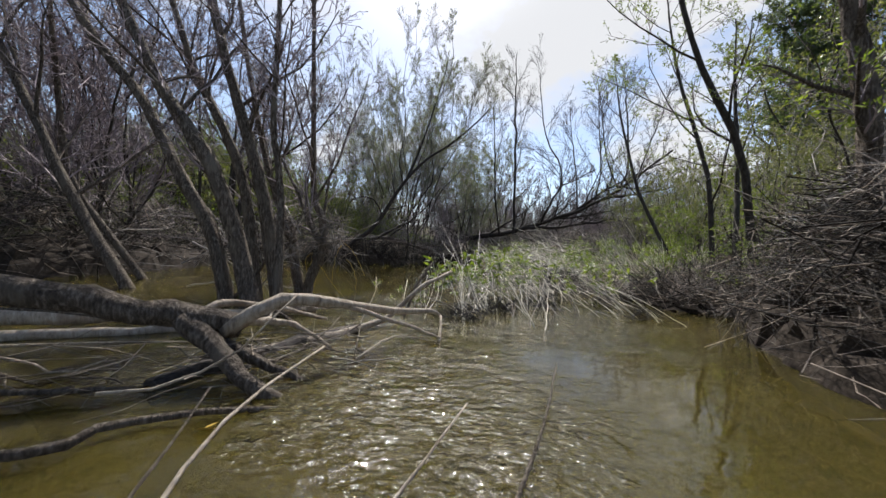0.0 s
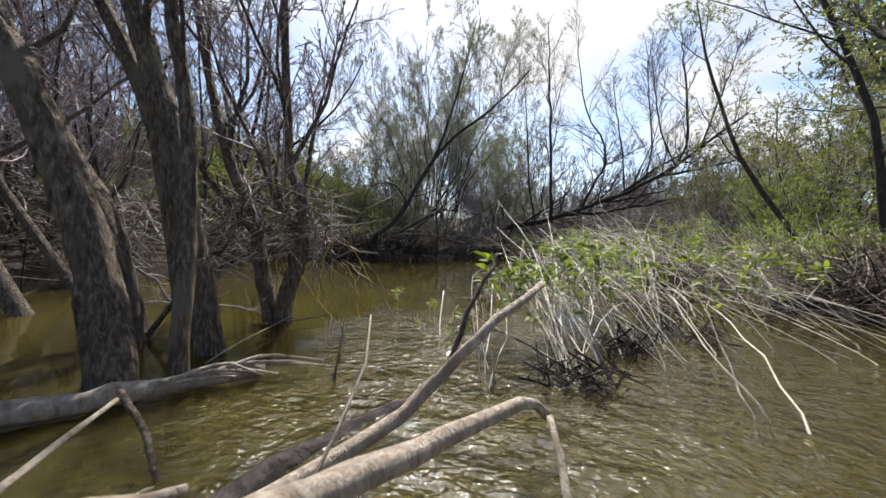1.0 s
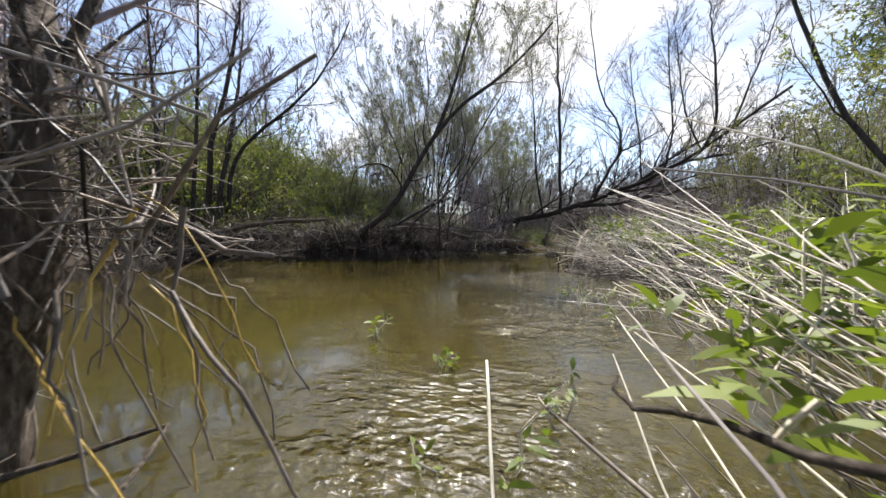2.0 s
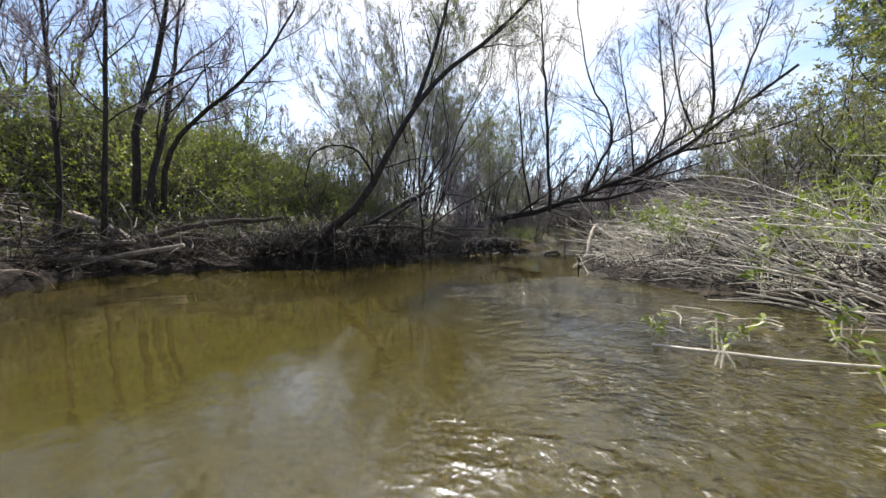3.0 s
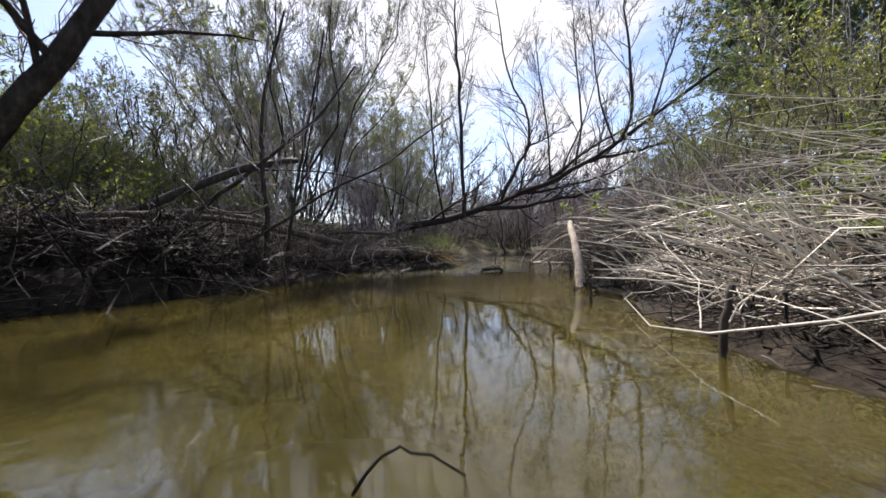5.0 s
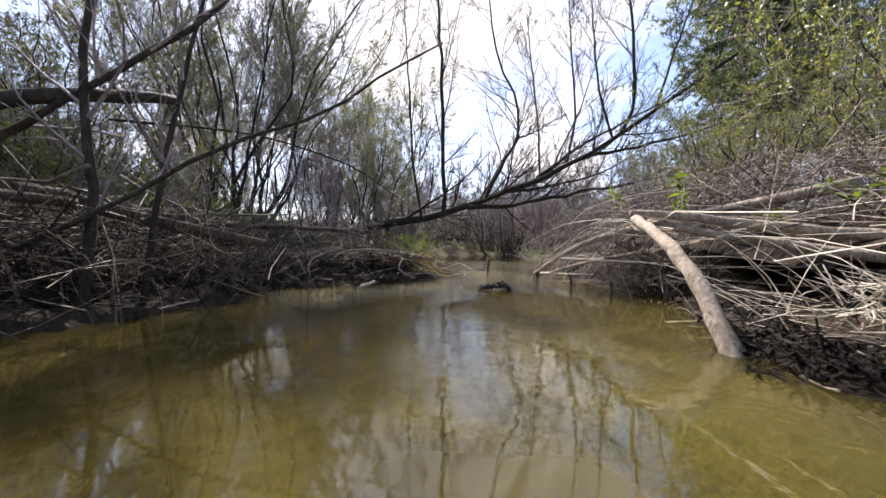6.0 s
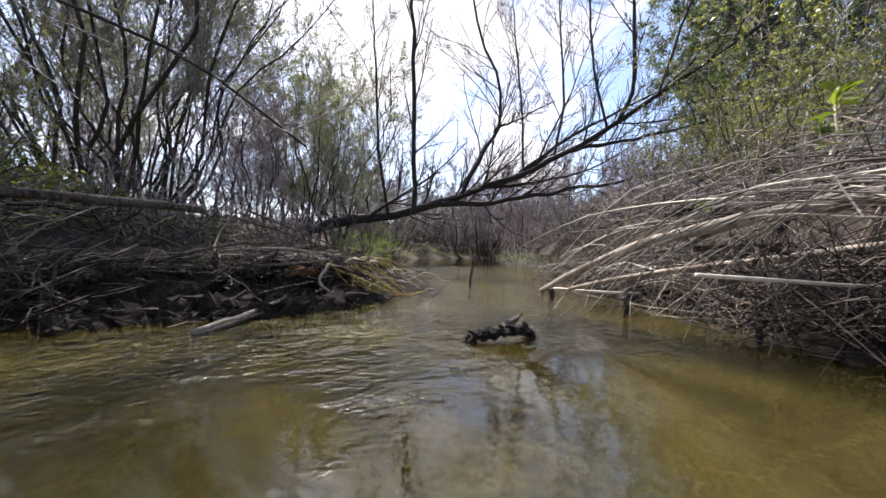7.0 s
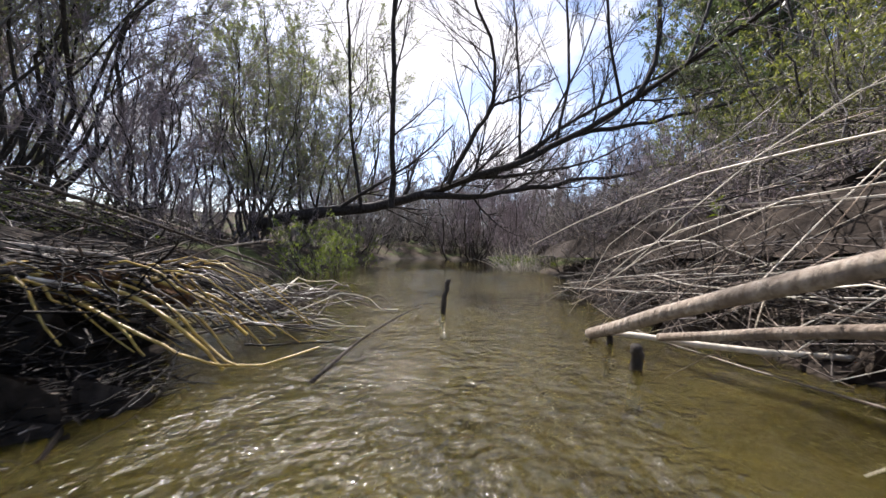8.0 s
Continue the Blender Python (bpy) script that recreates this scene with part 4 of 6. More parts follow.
# low green growth that covers the slope of the outer bank
rng = np.random.default_rng(65)
slope = thing("bank_undergrowth", (-7.5, 17.0, 1.5), "green bramble and ivy covering the bank slope", "undergrowth", kind="stuff")
for count, leaf_of, size in ((8000, LEAF_FRESH, 0.055), (8000, LEAF_OLIVE, 0.058)):
    y = 13.2 + 9.0 * rng.random(count)
    d = 1.7 + 9.5 * rng.random(count) ** 1.3
    x = np.interp(y, LEFT_Y, LEFT_X) - d
    q = np.stack([x, y, bank_height(x, y)], 1)
    way = unit(np.array([0.35, -0.35, 0.7]) + rng.normal(size=(count, 3)) * 0.5)
    s_ = (0.25 + 0.6 * rng.random(count) ** 2)[:, None] * np.minimum(0.4 + d[:, None] * 0.16, 1.3)
    P = np.stack([q, q + way * s_ * 0.6 + [0, 0, 0.04], q + way * s_], 1)
    tagged(part("twigwork", ribbons(P, np.full((count, 3), 0.003), rng), TWIG_GREY, slope), kind="stuff")
    tagged(part("foliage", leaves(rng, P, 6, size, 0.3, 0.3, 1.0), leaf_of, slope), kind="stuff")


def scatter(rng, n, spine, width, height, base=0.0, along=0.6, length=(0.25, 1.1), radius=(0.003, 0.013), k=4, tilt=0.25, curl=0.16):
    """Sticks heaped along a line."""
    line = curve(spine, 40)
    u = rng.random(n) * 38.99
    i = u.astype(int)
    f = (u - i)[:, None]
    c = line[i] * (1 - f) + line[i + 1] * f
    tan = unit((line[i + 1] - line[i]) * [1, 1, 0])
    side = np.stack([-tan[:, 1], tan[:, 0], np.zeros(n)], 1)
    off = np.clip(rng.normal(size=n) * 0.45, -1, 1)
    top = height * np.sqrt(np.maximum(1 - off ** 2, 0.05))
    p = c + side * (off * width)[:, None]
    p[:, 2] = c[:, 2] + base + top * (0.1 + 0.98 * rng.random(n) ** 0.7)
    d = unit(tan * along * np.sign(rng.random(n) - 0.35)[:, None] + rng.normal(size=(n, 3)) * [0.55, 0.55, tilt])
    s = length[0] + (length[1] - length[0]) * rng.random(n) ** 2.2
    r = radius[0] + (radius[1] - radius[0]) * rng.random(n) ** 2.5
    pts = [p - d * s[:, None] / 2]
    for _ in range(k - 1):
        d = unit(d + curl * rng.normal(size=d.shape))
        pts.append(pts[-1] + d * s[:, None] / (k - 1))
    return np.stack(pts, 1), r[:, None] * np.linspace(1, 0.5, k)[None]


# ---- driftwood ----
LOG_GROUPS = {"bank_log": "logs on the banks", "drift_twig": "drift twigs over the water", "drift_branch": "bleached drift branches", "water_stake": "stakes in the water", "heap_branch": "branches on the debris heap", "bank_stick": "pale sticks in the brush", "floating_stalk": "floating stalks"}


def log(name, points, r0, r1, label, material=None, k=12, n=12, seed=1, lump=0.06, category="log", wob=0.12):
    """One dead log or stick with cut ends."""
    rng = np.random.default_rng(seed)
    P, R = stem(points, r0, r1, k, rng, r0 * wob)
    geo = tubes(P, R, n, cap=True, lump=lump, rng=rng)
    ob = part(name, geo, material or DEADWOOD, base=points[0])
    ob.location = points[0]
    return tagged(ob, label, category, LOG_GROUPS.get(name, ""))


def driftwood_snag():
    """The bleached root end with its forked branches, lying across the stream."""
    rng = np.random.default_rng(70)
    root = thing("driftwood_log", (-1.0, 5.95, 0.0), "bleached fallen log with forked branches lying across the stream", "log")
    P, R = stem([(-2.3, 5.35, 0.42), (-1.7, 5.62, 0.38), (-1.3, 5.8, 0.33), (-1.03, 5.95, 0.26), (-0.76, 6.11, 0.18)], 0.052, 0.046, 16, rng, 0.006)
    part("trunk", tubes(P, R, 14, cap=True, lump=0.07, rng=rng), BARK, root)
    for pts, r0, r1 in (
        ([(-0.80, 6.06, 0.17), (-0.62, 6.12, 0.30), (-0.48, 6.27, 0.28), (-0.40, 6.42, 0.24), (-0.29, 6.64, 0.19), (-0.21, 6.78, 0.16), (-0.06, 7.0, 0.13), (0.0, 7.02, 0.09)], 0.034, 0.013),
        ([(-0.43, 6.37, 0.25), (-0.2, 6.6, 0.13), (0.015, 6.76, 0.02)], 0.014, 0.007),
        ([(-0.92, 6.0, 0.22), (-0.72, 5.95, 0.12), (-0.55, 5.9, 0.02), (-0.35, 5.98, -0.08)], 0.045, 0.018),
        ([(-0.8, 6.1, 0.2), (-0.66, 6.3, 0.16), (-0.5, 6.42, 0.02)], 0.022, 0.008),
        ([(-0.95, 6.05, 0.2), (-0.9, 6.2, 0.26), (-0.75, 6.42, 0.2), (-0.62, 6.62, 0.12)], 0.02, 0.009),
        ([(-0.85, 6.05, 0.15), (-0.62, 6.06, 0.05), (-0.4, 6.12, -0.05)], 0.03, 0.012),
    ):
        P, R = stem(pts, r0, r1, 14, rng, 0.003)
        part("branch", tubes(P, R, 10, cap=True, lump=0.07, rng=rng), DEADWOOD if r0 < 0.04 and r0 != 0.03 else BARK, root)


driftwood_snag()
rng = np.random.default_rng(69)
tangle = thing("drift_tangle", (-0.7, 6.1, 0.0), "tangle of drift twigs caught on the fallen log", "debris")
P, R = scatter(rng, 120, [(-1.5, 5.8, -0.02), (-0.9, 6.0, -0.02), (-0.6, 6.2, -0.02), (-0.3, 6.6, -0.03)], 0.3, 0.12, length=(0.15, 0.5), radius=(0.0015, 0.004), tilt=0.1)
tagged(part("twig_litter", tubes(P, R, 3), STICKS, tangle), kind="stuff")
P, R = scatter(rng, 16, [(-1.6, 5.75, 0.0), (-0.9, 6.0, 0.0), (-0.6, 6.2, 0.0), (-0.25, 6.7, -0.02)], 0.28, 0.05, length=(0.3, 0.8), radius=(0.003, 0.008), k=6, curl=0.2, tilt=0.03)
for b in range(16):
    part("stick", tubes(P[b:b + 1], R[b:b + 1], 6, cap=True), DEADWOOD if b % 3 == 0 else BARK, tangle)
log("drift_branch", [(-1.02, 6.08, -0.05), (-0.85, 6.36, -0.01), (-0.69, 6.6, 0.0), (-0.57, 6.76, 0.012), (-0.39, 7.02, 0.045), (-0.28, 7.1, 0.15), (-0.16, 7.15, 0.27), (0.03, 7.42, 0.37)], 0.032, 0.012, "long bleached branch rising from the water towards the reeds", seed=71, k=18)
log("drift_twig", [(0.015, 6.76, -0.02), (0.01, 6.88, 0.05), (0.0, 7.0, 0.1)], 0.010, 0.008, "short pale stick propped against a branch", seed=72, k=6, n=8, category="twig")
stick_rng = np.random.default_rng(73)
leaner = thing("leaning_branch", (-0.33, 7.4, 0.0), "thin grey forked stick leaning out of the water", "branch")
P, R = stem([(-0.34, 7.38, -0.08), (-0.30, 7.45, 0.08), (-0.24, 7.5, 0.25), (-0.165, 7.62, 0.385), (-0.14, 7.68, 0.43), (-0.13, 7.71, 0.47)], 0.013, 0.007, 14, stick_rng, 0.004)
part("stem", tubes(P, R, 9, cap=True, lump=0.08, rng=stick_rng), BARK, leaner)
P, R = stem([(-0.165, 7.62, 0.385), (-0.2, 7.78, 0.34), (-0.23, 7.95, 0.28), (-0.28, 8.03, 0.25), (-0.27, 8.08, 0.27)], 0.006, 0.003, 10, stick_rng, 0.004)
part("side_twig", tubes(P, R, 7, cap=True), BARK, leaner)
log("bank_log", [(-2.6, 6.2, 0.10), (-1.9, 6.52, 0.07), (-1.43, 6.85, 0.045), (-1.26, 7.01, 0.045), (-1.0, 7.3, 0.035)], 0.045, 0.026, "bleached split log lying at the willow clump", seed=74, k=16, lump=0.12)
log("bank_log", [(-2.4, 6.05, 0.02), (-1.7, 6.45, 0.01), (-1.3, 6.75, 0.0)], 0.035, 0.02, "pale split log half under water", seed=76)
log("sunken_branch", [(-0.95, 5.9, -0.02), (-0.75, 6.5, -0.012), (-0.55, 7.0, -0.015), (-0.4, 7.25, -0.03)], 0.05, 0.03, "dark log lying just under the water", BARK_BLACK, seed=77)
log("sunken_branch", [(-1.5, 5.3, 0.03), (-0.86, 5.45, 0.03), (-0.78, 5.62, 0.025), (-0.58, 5.74, 0.02), (-0.3, 5.95, -0.04)], 0.016, 0.008, "thin branch floating on the water", BARK, seed=75)
for i, (pts, r) in enumerate([
    ([(-0.40, 5.2, 0.02), (-0.45, 5.44, 0.1), (-0.52, 5.64, 0.14)], 0.005), ([(-0.30, 5.15, 0.05), (-0.35, 5.47, 0.15), (-0.36, 6.0, 0.16)], 0.006),
    ([(-1.6, 5.6, 0.05), (-1.25, 5.7, 0.04), (-0.93, 5.82, 0.03)], 0.014), ([(0.0, 5.4, 0.0), (0.09, 5.58, 0.05), (0.18, 5.76, 0.1)], 0.005),
    ([(0.24, 5.4, -0.02), (0.41, 5.79, 0.05), (0.52, 6.1, 0.12)], 0.006), ([(-1.9, 5.75, 0.1), (-1.54, 6.1, 0.06), (-1.1, 6.28, 0.05)], 0.007),
    ([(-2.2, 6.0, 0.2), (-1.7, 6.15, 0.18), (-1.2, 6.25, 0.12)], 0.008), ([(-0.9, 6.5, 0.1), (-1.06, 6.85, 0.12)], 0.010),
    ([(-1.14, 6.92, 0.1), (-0.95, 6.83, 0.05), (-0.78, 6.73, -0.05)], 0.011), ([(-0.3, 6.2, 0.05), (-0.2, 6.5, 0.08), (0.0, 6.75, 0.0)], 0.006),
    ([(-1.55, 7.9, 0.02), (-1.35, 8.0, 0.03), (-1.2, 8.2, 0.04), (-1.1, 8.0, 0.02), (-0.95, 7.7, -0.02)], 0.008),
    ([(-1.33, 7.38, 0.0), (-1.34, 7.6, 0.03), (-1.36, 7.85, 0.04), (-1.38, 8.05, 0.05)], 0.004), ([(-0.72, 7.3, -0.05), (-0.7, 7.35, 0.2)], 0.006),
]):
    log("drift_twig", pts, r, r * 0.55, "thin bare twig lying over the water", DEADWOOD if i % 2 else BARK, 7, 6, 80 + i, 0.04, "twig")

# torn strips at the end of the split log
for i in range(7):
    a = np.array([-1.22 + 0.03 * i, 7.02 + 0.035 * i, 0.055 + 0.004 * (i % 3)])
    log("drift_twig", [a, a + [0.09, 0.1, 0.012 * (i % 3)], a + [0.2 + 0.02 * i, 0.17 - 0.03 * (i % 4), 0.015 * (i % 2) - 0.01]], 0.010, 0.003, "torn pale strip of split wood", DEADWOOD, 6, 6, 140 + i, 0.2, "splinter")
# logs of the far bank
log("bank_log", [(-9.3, 13.7, -0.1), (-7.65, 13.8, 0.2), (-5.84, 13.9, 0.65), (-5.0, 13.95, 0.76), (-3.87, 14.0, 0.83)], 0.085, 0.03, "long grey branch rising over the brushy bank", BARK, seed=101, k=18)
log("bank_log", [(-7.6, 13.8, 1.0), (-6.87, 13.75, 0.78), (-6.2, 13.6, 0.5)], 0.06, 0.035, "pale split log slanting down the brush", seed=98, lump=0.12)
log("bank_log", [(-9.2, 13.4, 0.3), (-7.79, 13.4, 0.49), (-6.87, 13.4, 0.72)], 0.09, 0.05, "dark log sticking out of the brush", BARK_DARK, seed=99)
log("bank_log", [(-7.4, 13.35, 0.47), (-6.67, 13.35, 0.46), (-5.95, 13.4, 0.49)], 0.045, 0.03, "short bleached log in the brush", seed=100, lump=0.12)
log("bank_log", [(-8.0, 12.9, -0.08), (-6.87, 13.1, 0.12), (-6.0, 13.2, 0.27), (-5.2, 13.5, 0.42)], 0.06, 0.03, "grey driftwood branch at the water's edge", seed=97)
for stick_points in ([(-4.21, 13.75, 0.98), (-4.19, 13.7, 0.6)], [(-3.64, 13.75, 0.64), (-3.47, 13.7, 0.28)], [(-2.91, 13.8, 0.63), (-2.88, 13.75, 0.12)], [(-4.9, 13.6, 0.75), (-4.5, 13.6, 0.4)], [(-5.4, 13.5, 0.8), (-4.4, 13.7, 0.86)]):
    log("bank_stick", stick_points, 0.011, 0.008, "grey broken stick standing out of the brush", BARK, k=6, n=8, seed=96, category="stick")
log("bank_log", [(-5.9, 14.1, -0.05), (-5.3, 14.1, 0.05), (-4.4, 14.15, 0.18), (-3.5, 14.2, 0.34)], 0.09, 0.05, "dark log half sunk at the water's edge", BARK_DARK, seed=102)
log("bank_log", [(-8.4, 12.9, 0.35), (-7.2, 12.9, 0.3), (-6.3, 13.2, 0.25), (-5.6, 13.4, 0.1)], 0.07, 0.035, "grey driftwood log on the brushy bank", seed=103)
log("bank_log", [(-3.3, 15.3, 0.5), (-3.05, 15.37, 0.68), (-2.8, 15.46, 0.81), (-2.5, 15.6, 1.0), (-2.08, 15.86, 1.27), (-1.85, 16.15, 1.41), (-1.66, 16.35, 1.5)], 0.05, 0.036, "broken bare trunk caught among upright stems", BARK_DARK, seed=104, n=14)
log("bank_log", [(-2.95, 14.6, 0.6), (-2.69, 14.95, 0.67), (-2.35, 15.48, 0.7), (-2.02, 16.0, 0.685)], 0.034, 0.03, "short grey log lying on top of the brush", BARK, seed=108)
log("bank_log", [(-3.4, 16.6, 0.86), (-2.55, 16.2, 0.8), (-2.17, 16.2, 0.74), (-1.75, 16.3, 0.6), (-1.2, 16.9, 0.45)], 0.06, 0.04, "fallen trunk lying over the brush", BARK, seed=105)
log("bank_log", [(-2.74, 17.5, 0.84), (-1.84, 17.4, 0.67), (-1.2, 17.45, 0.65), (-0.5, 17.6, 0.62)], 0.04, 0.022, "bare pole lying over the brush pile", BARK, seed=106)
for i, (pts, r) in enumerate([
    ([(-1.9, 15.85, 0.0), (-1.87, 15.9, 0.68), (-1.92, 15.9, 1.44), (-1.9, 16.0, 2.2), (-1.7, 16.1, 3.2)], 0.032),
    ([(-1.78, 16.2, 0.0), (-1.68, 16.2, 0.84), (-1.56, 16.2, 1.48), (-1.44, 16.25, 2.17), (-1.3, 16.4, 3.2)], 0.024),
    ([(-2.5, 15.8, 0.15), (-2.22, 15.8, 0.35), (-1.71, 15.8, 0.67), (-1.2, 15.85, 1.03), (-0.61, 15.95, 1.33), (-0.18, 16.0, 1.68), (0.3, 16.1, 2.05)], 0.02),
    ([(-2.6, 15.9, 0.8), (-2.1, 15.9, 1.2), (-1.35, 16.0, 1.9), (-0.9, 16.1, 2.6)], 0.028),
    ([(-2.4, 16.9, 1.5), (-1.75, 17.0, 1.52), (-1.15, 17.0, 1.46), (-0.41, 17.0, 1.23), (0.1, 17.05, 0.9)], 0.012),
    ([(-0.75, 16.4, -0.1), (-0.76, 16.42, 0.25), (-0.8, 16.4, 0.5)], 0.009),
]):
    rng = np.random.default_rng(110 + i)
    P, R = stem(pts, r, r * 0.4, 12, rng, 0.004)
    root = thing("bank_sapling", pts[0], "slim dark sapling arching out from the brushy bank", "sapling")
    part("stem", tubes(P, R, 7, lump=0.04, rng=rng), BARK_DARK, root)
    P1, R1 = grow(rng, P, R, 9, 0.25, 0.98, 0.3, 0.7, 0.15, 0.14, 5, 0.5, thin=0.0025)
    P2, R2 = grow(rng, P1, R1, 6, 0.15, 0.98, 0.45, 0.65, 0.1, 0.15, 4, 0.6, thin=0.0018)
    tagged(part("twigwork", join(tubes(P1, R1, 4), tubes(P2, R2, 3)), TWIG, root), kind="stuff")

# logs of the near bank
log("bank_log", [(0.98, 14.3, -0.28), (1.07, 14.5, 0.0), (1.14, 14.62, 0.13), (1.19, 14.74, 0.27), (1.3, 14.98, 0.43), (1.44, 15.26, 0.54), (1.57, 15.5, 0.62)], 0.042, 0.03, "pale leaning log standing in the shallows", seed=121, k=18)
log("bank_log", [(1.6, 15.58, 0.67), (1.95, 15.38, 0.63), (2.25, 15.2, 0.57), (2.6, 14.8, 0.48), (3.0, 14.3, 0.4)], 0.026, 0.042, "pale trunk lying on the flattened reeds", seed=122, k=16)
log("bank_log", [(1.72, 15.55, 0.6), (2.1, 15.2, 0.48), (2.5, 14.7, 0.36), (2.9, 14.2, 0.3)], 0.026, 0.036, "grey branch lying on the flattened reeds", seed=123)
log("bank_log", [(2.22, 18.15, 0.02), (2.24, 17.75, 0.2), (2.28, 17.2, 0.42), (2.36, 16.65, 0.56), (2.6, 15.8, 0.72), (2.9, 15.0, 0.85)], 0.024, 0.046, "long bleached trunk sloping down into the stream", seed=124, n=14)
log("bank_log", [(2.35, 17.9, 0.06), (2.45, 17.3, 0.22), (2.65, 16.6, 0.36), (2.95, 15.9, 0.5)], 0.016, 0.028, "bleached branch in the flattened reeds", seed=125)
log("bank_log", [(2.25, 18.05, 0.05), (2.55, 17.7, 0.05), (3.2, 17.3, 0.06), (3.9, 16.9, 0.1)], 0.012, 0.012, "thin pale pole lying along the water's edge", STRAW, seed=126)
log("bank_log", [(2.1, 15.72, -0.1), (2.09, 15.74, 0.08), (2.07, 15.8, 0.2), (2.03, 15.86, 0.32)], 0.028, 0.022, "short grey post standing in the shallows", BARK, seed=127)


rng = np.random.default_rng(128)
spray = thing("branch_spray", (1.7, 15.6, 0.62), "spray of thin pale twigs arching down to the water", "branch")
for b in range(40):
    a = np.array([1.6 + 0.5 * rng.random(), 15.3 + 0.5 * rng.random(), 0.5 + 0.16 * rng.random()])
    e = np.array([1.42 + 0.75 * rng.random(), 16.3 + 0.9 * rng.random(), 0.02 + 0.25 * rng.random() ** 2])
    top = a * 0.55 + e * 0.45 + [0.08 * rng.normal(), 0.1 * rng.normal(), 0.16 + 0.14 * rng.random()]
    P, R = stem([a, a * 0.4 + top * 0.6 + [0.03 * rng.normal(), 0, 0.04], top, top * 0.35 + e * 0.65 + [0.06 * rng.normal(), 0.06 * rng.normal(), 0.06], e], 0.0022 + 0.0042 * rng.random() ** 3, 0.0014, 12, rng, 0.004)
    part("twig", tubes(P, R, 5), (STICKS, STRAW, STICKS, TWIG_GREY)[b % 4], spray)
log("bank_pole", [(1.3, 16.0, 0.33), (2.4, 15.95, 0.27), (3.6, 15.9, 0.22)], 0.007, 0.009, "long thin pale pole across the brush", STRAW, 10, 6, 129, 0.03, "pole")

# ---- brush, debris and reeds ----
def heap(rng, spine, width, height, rough=0.045):
    """The packed core of a debris heap: a lumpy ridge."""
    line = curve(spine, 48)
    tan = unit(np.gradient(line, axis=0) * [1, 1, 0])
    side = np.stack([-tan[:, 1], tan[:, 0], np.zeros(48)], 1)
    rows = []
    for j, o in enumerate(np.linspace(-1, 1, 13)):
        q = line + side * (o * width)
        end = np.sin(np.linspace(0.06, np.pi - 0.06, 48)) ** 0.35
        q[:, 2] = line[:, 2] - 0.12 + (0.12 + height) * np.sqrt(max(1 - o * o, 0)) * end
        rows.append(q + rng.normal(size=q.shape) * rough * (1 if 0 < j < 12 else 0.2))
    V = np.stack(rows, 0).reshape(-1, 3)
    i, j = np.meshgrid(np.arange(12), np.arange(47), indexing="ij")
    return V, np.stack([i * 48 + j, i * 48 + j + 1, (i + 1) * 48 + j + 1, (i + 1) * 48 + j], -1).reshape(-1, 4), NONE3


# heap core colour, kept near-black so gaps between sticks look shaded
CORE_SHADE = wood_material("dark_core_shade", (0.010, 0.0075, 0.006), (0.032, 0.025, 0.019), (0.08, 0.062, 0.047), 18, (1, 1, 1), 1.0, 0.95, 0.1)


def brush_pile(name, spine, width, height, few, many, label, seed, material=None, core=0.38, short=(0.25, 1.1), fat=0.016, thin=0.008, rot=0.3, **how):
    rng = np.random.default_rng(seed)
    root = thing(name, tuple(spine[len(spine) // 2]), label, "brush pile")
    # the dark core paints the shade seen through the sticks
    part("core", heap(rng, spine, width * 0.85, height * core), CORE_SHADE, root, "packed heap core, coloured near-black as the shade between the sticks", smooth=False)
    P, R = scatter(rng, few, spine, width, height * 1.1, length=(0.5, 1.7), radius=(0.004, fat), k=6, curl=0.22, **how)
    for b in range(few):
        part("stick", tubes(P[b:b + 1], R[b:b + 1], 6, cap=True), DEADWOOD if b % 7 == 0 else material or STICKS, root)
    # black twigs low in the pile deepen its inner shade by colour
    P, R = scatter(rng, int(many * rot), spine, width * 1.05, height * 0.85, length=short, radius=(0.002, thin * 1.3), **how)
    tagged(part("rotten_litter", tubes(P, R, 3), ROTTEN, root, "black twigs and litter, darkened as the shade inside the pile"), kind="stuff")
    P, R = scatter(rng, int(many * (0.95 - rot)), spine, width * 1.1, height, length=short, radius=(0.002, thin), **how)
    tagged(part("twig_litter", tubes(P, R, 3), material or STICKS, root), kind="stuff")
    return root


BEND = [(-8.6, 12.1, 0.1), (-7.2, 12.7, 0), (-6.4, 13.5, 0), (-5.5, 14.1, 0), (-4.4, 14.5, 0), (-3.4, 14.8, 0), (-2.7, 15.4, 0), (-2.1, 16.2, 0), (-1.5, 17.0, 0)]
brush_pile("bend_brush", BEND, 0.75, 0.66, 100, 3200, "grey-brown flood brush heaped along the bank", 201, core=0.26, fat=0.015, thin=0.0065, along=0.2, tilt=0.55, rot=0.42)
# mostly black twigs: the dark of the undercut hollow put into their colour
brush_pile("shaded_root_mass", [(-4.3, 14.2, 0), (-3.5, 14.25, 0), (-2.9, 14.7, 0), (-2.4, 15.4, 0)], 0.6, 0.66, 20, 2600, "roots and brush coloured black as the shaded hollow under the leaning willow", 212, tilt=0.7, core=0.6, rot=0.84)
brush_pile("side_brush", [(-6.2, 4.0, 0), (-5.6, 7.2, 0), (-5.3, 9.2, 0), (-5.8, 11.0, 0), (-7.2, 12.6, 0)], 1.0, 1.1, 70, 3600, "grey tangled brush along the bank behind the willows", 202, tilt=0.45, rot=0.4)
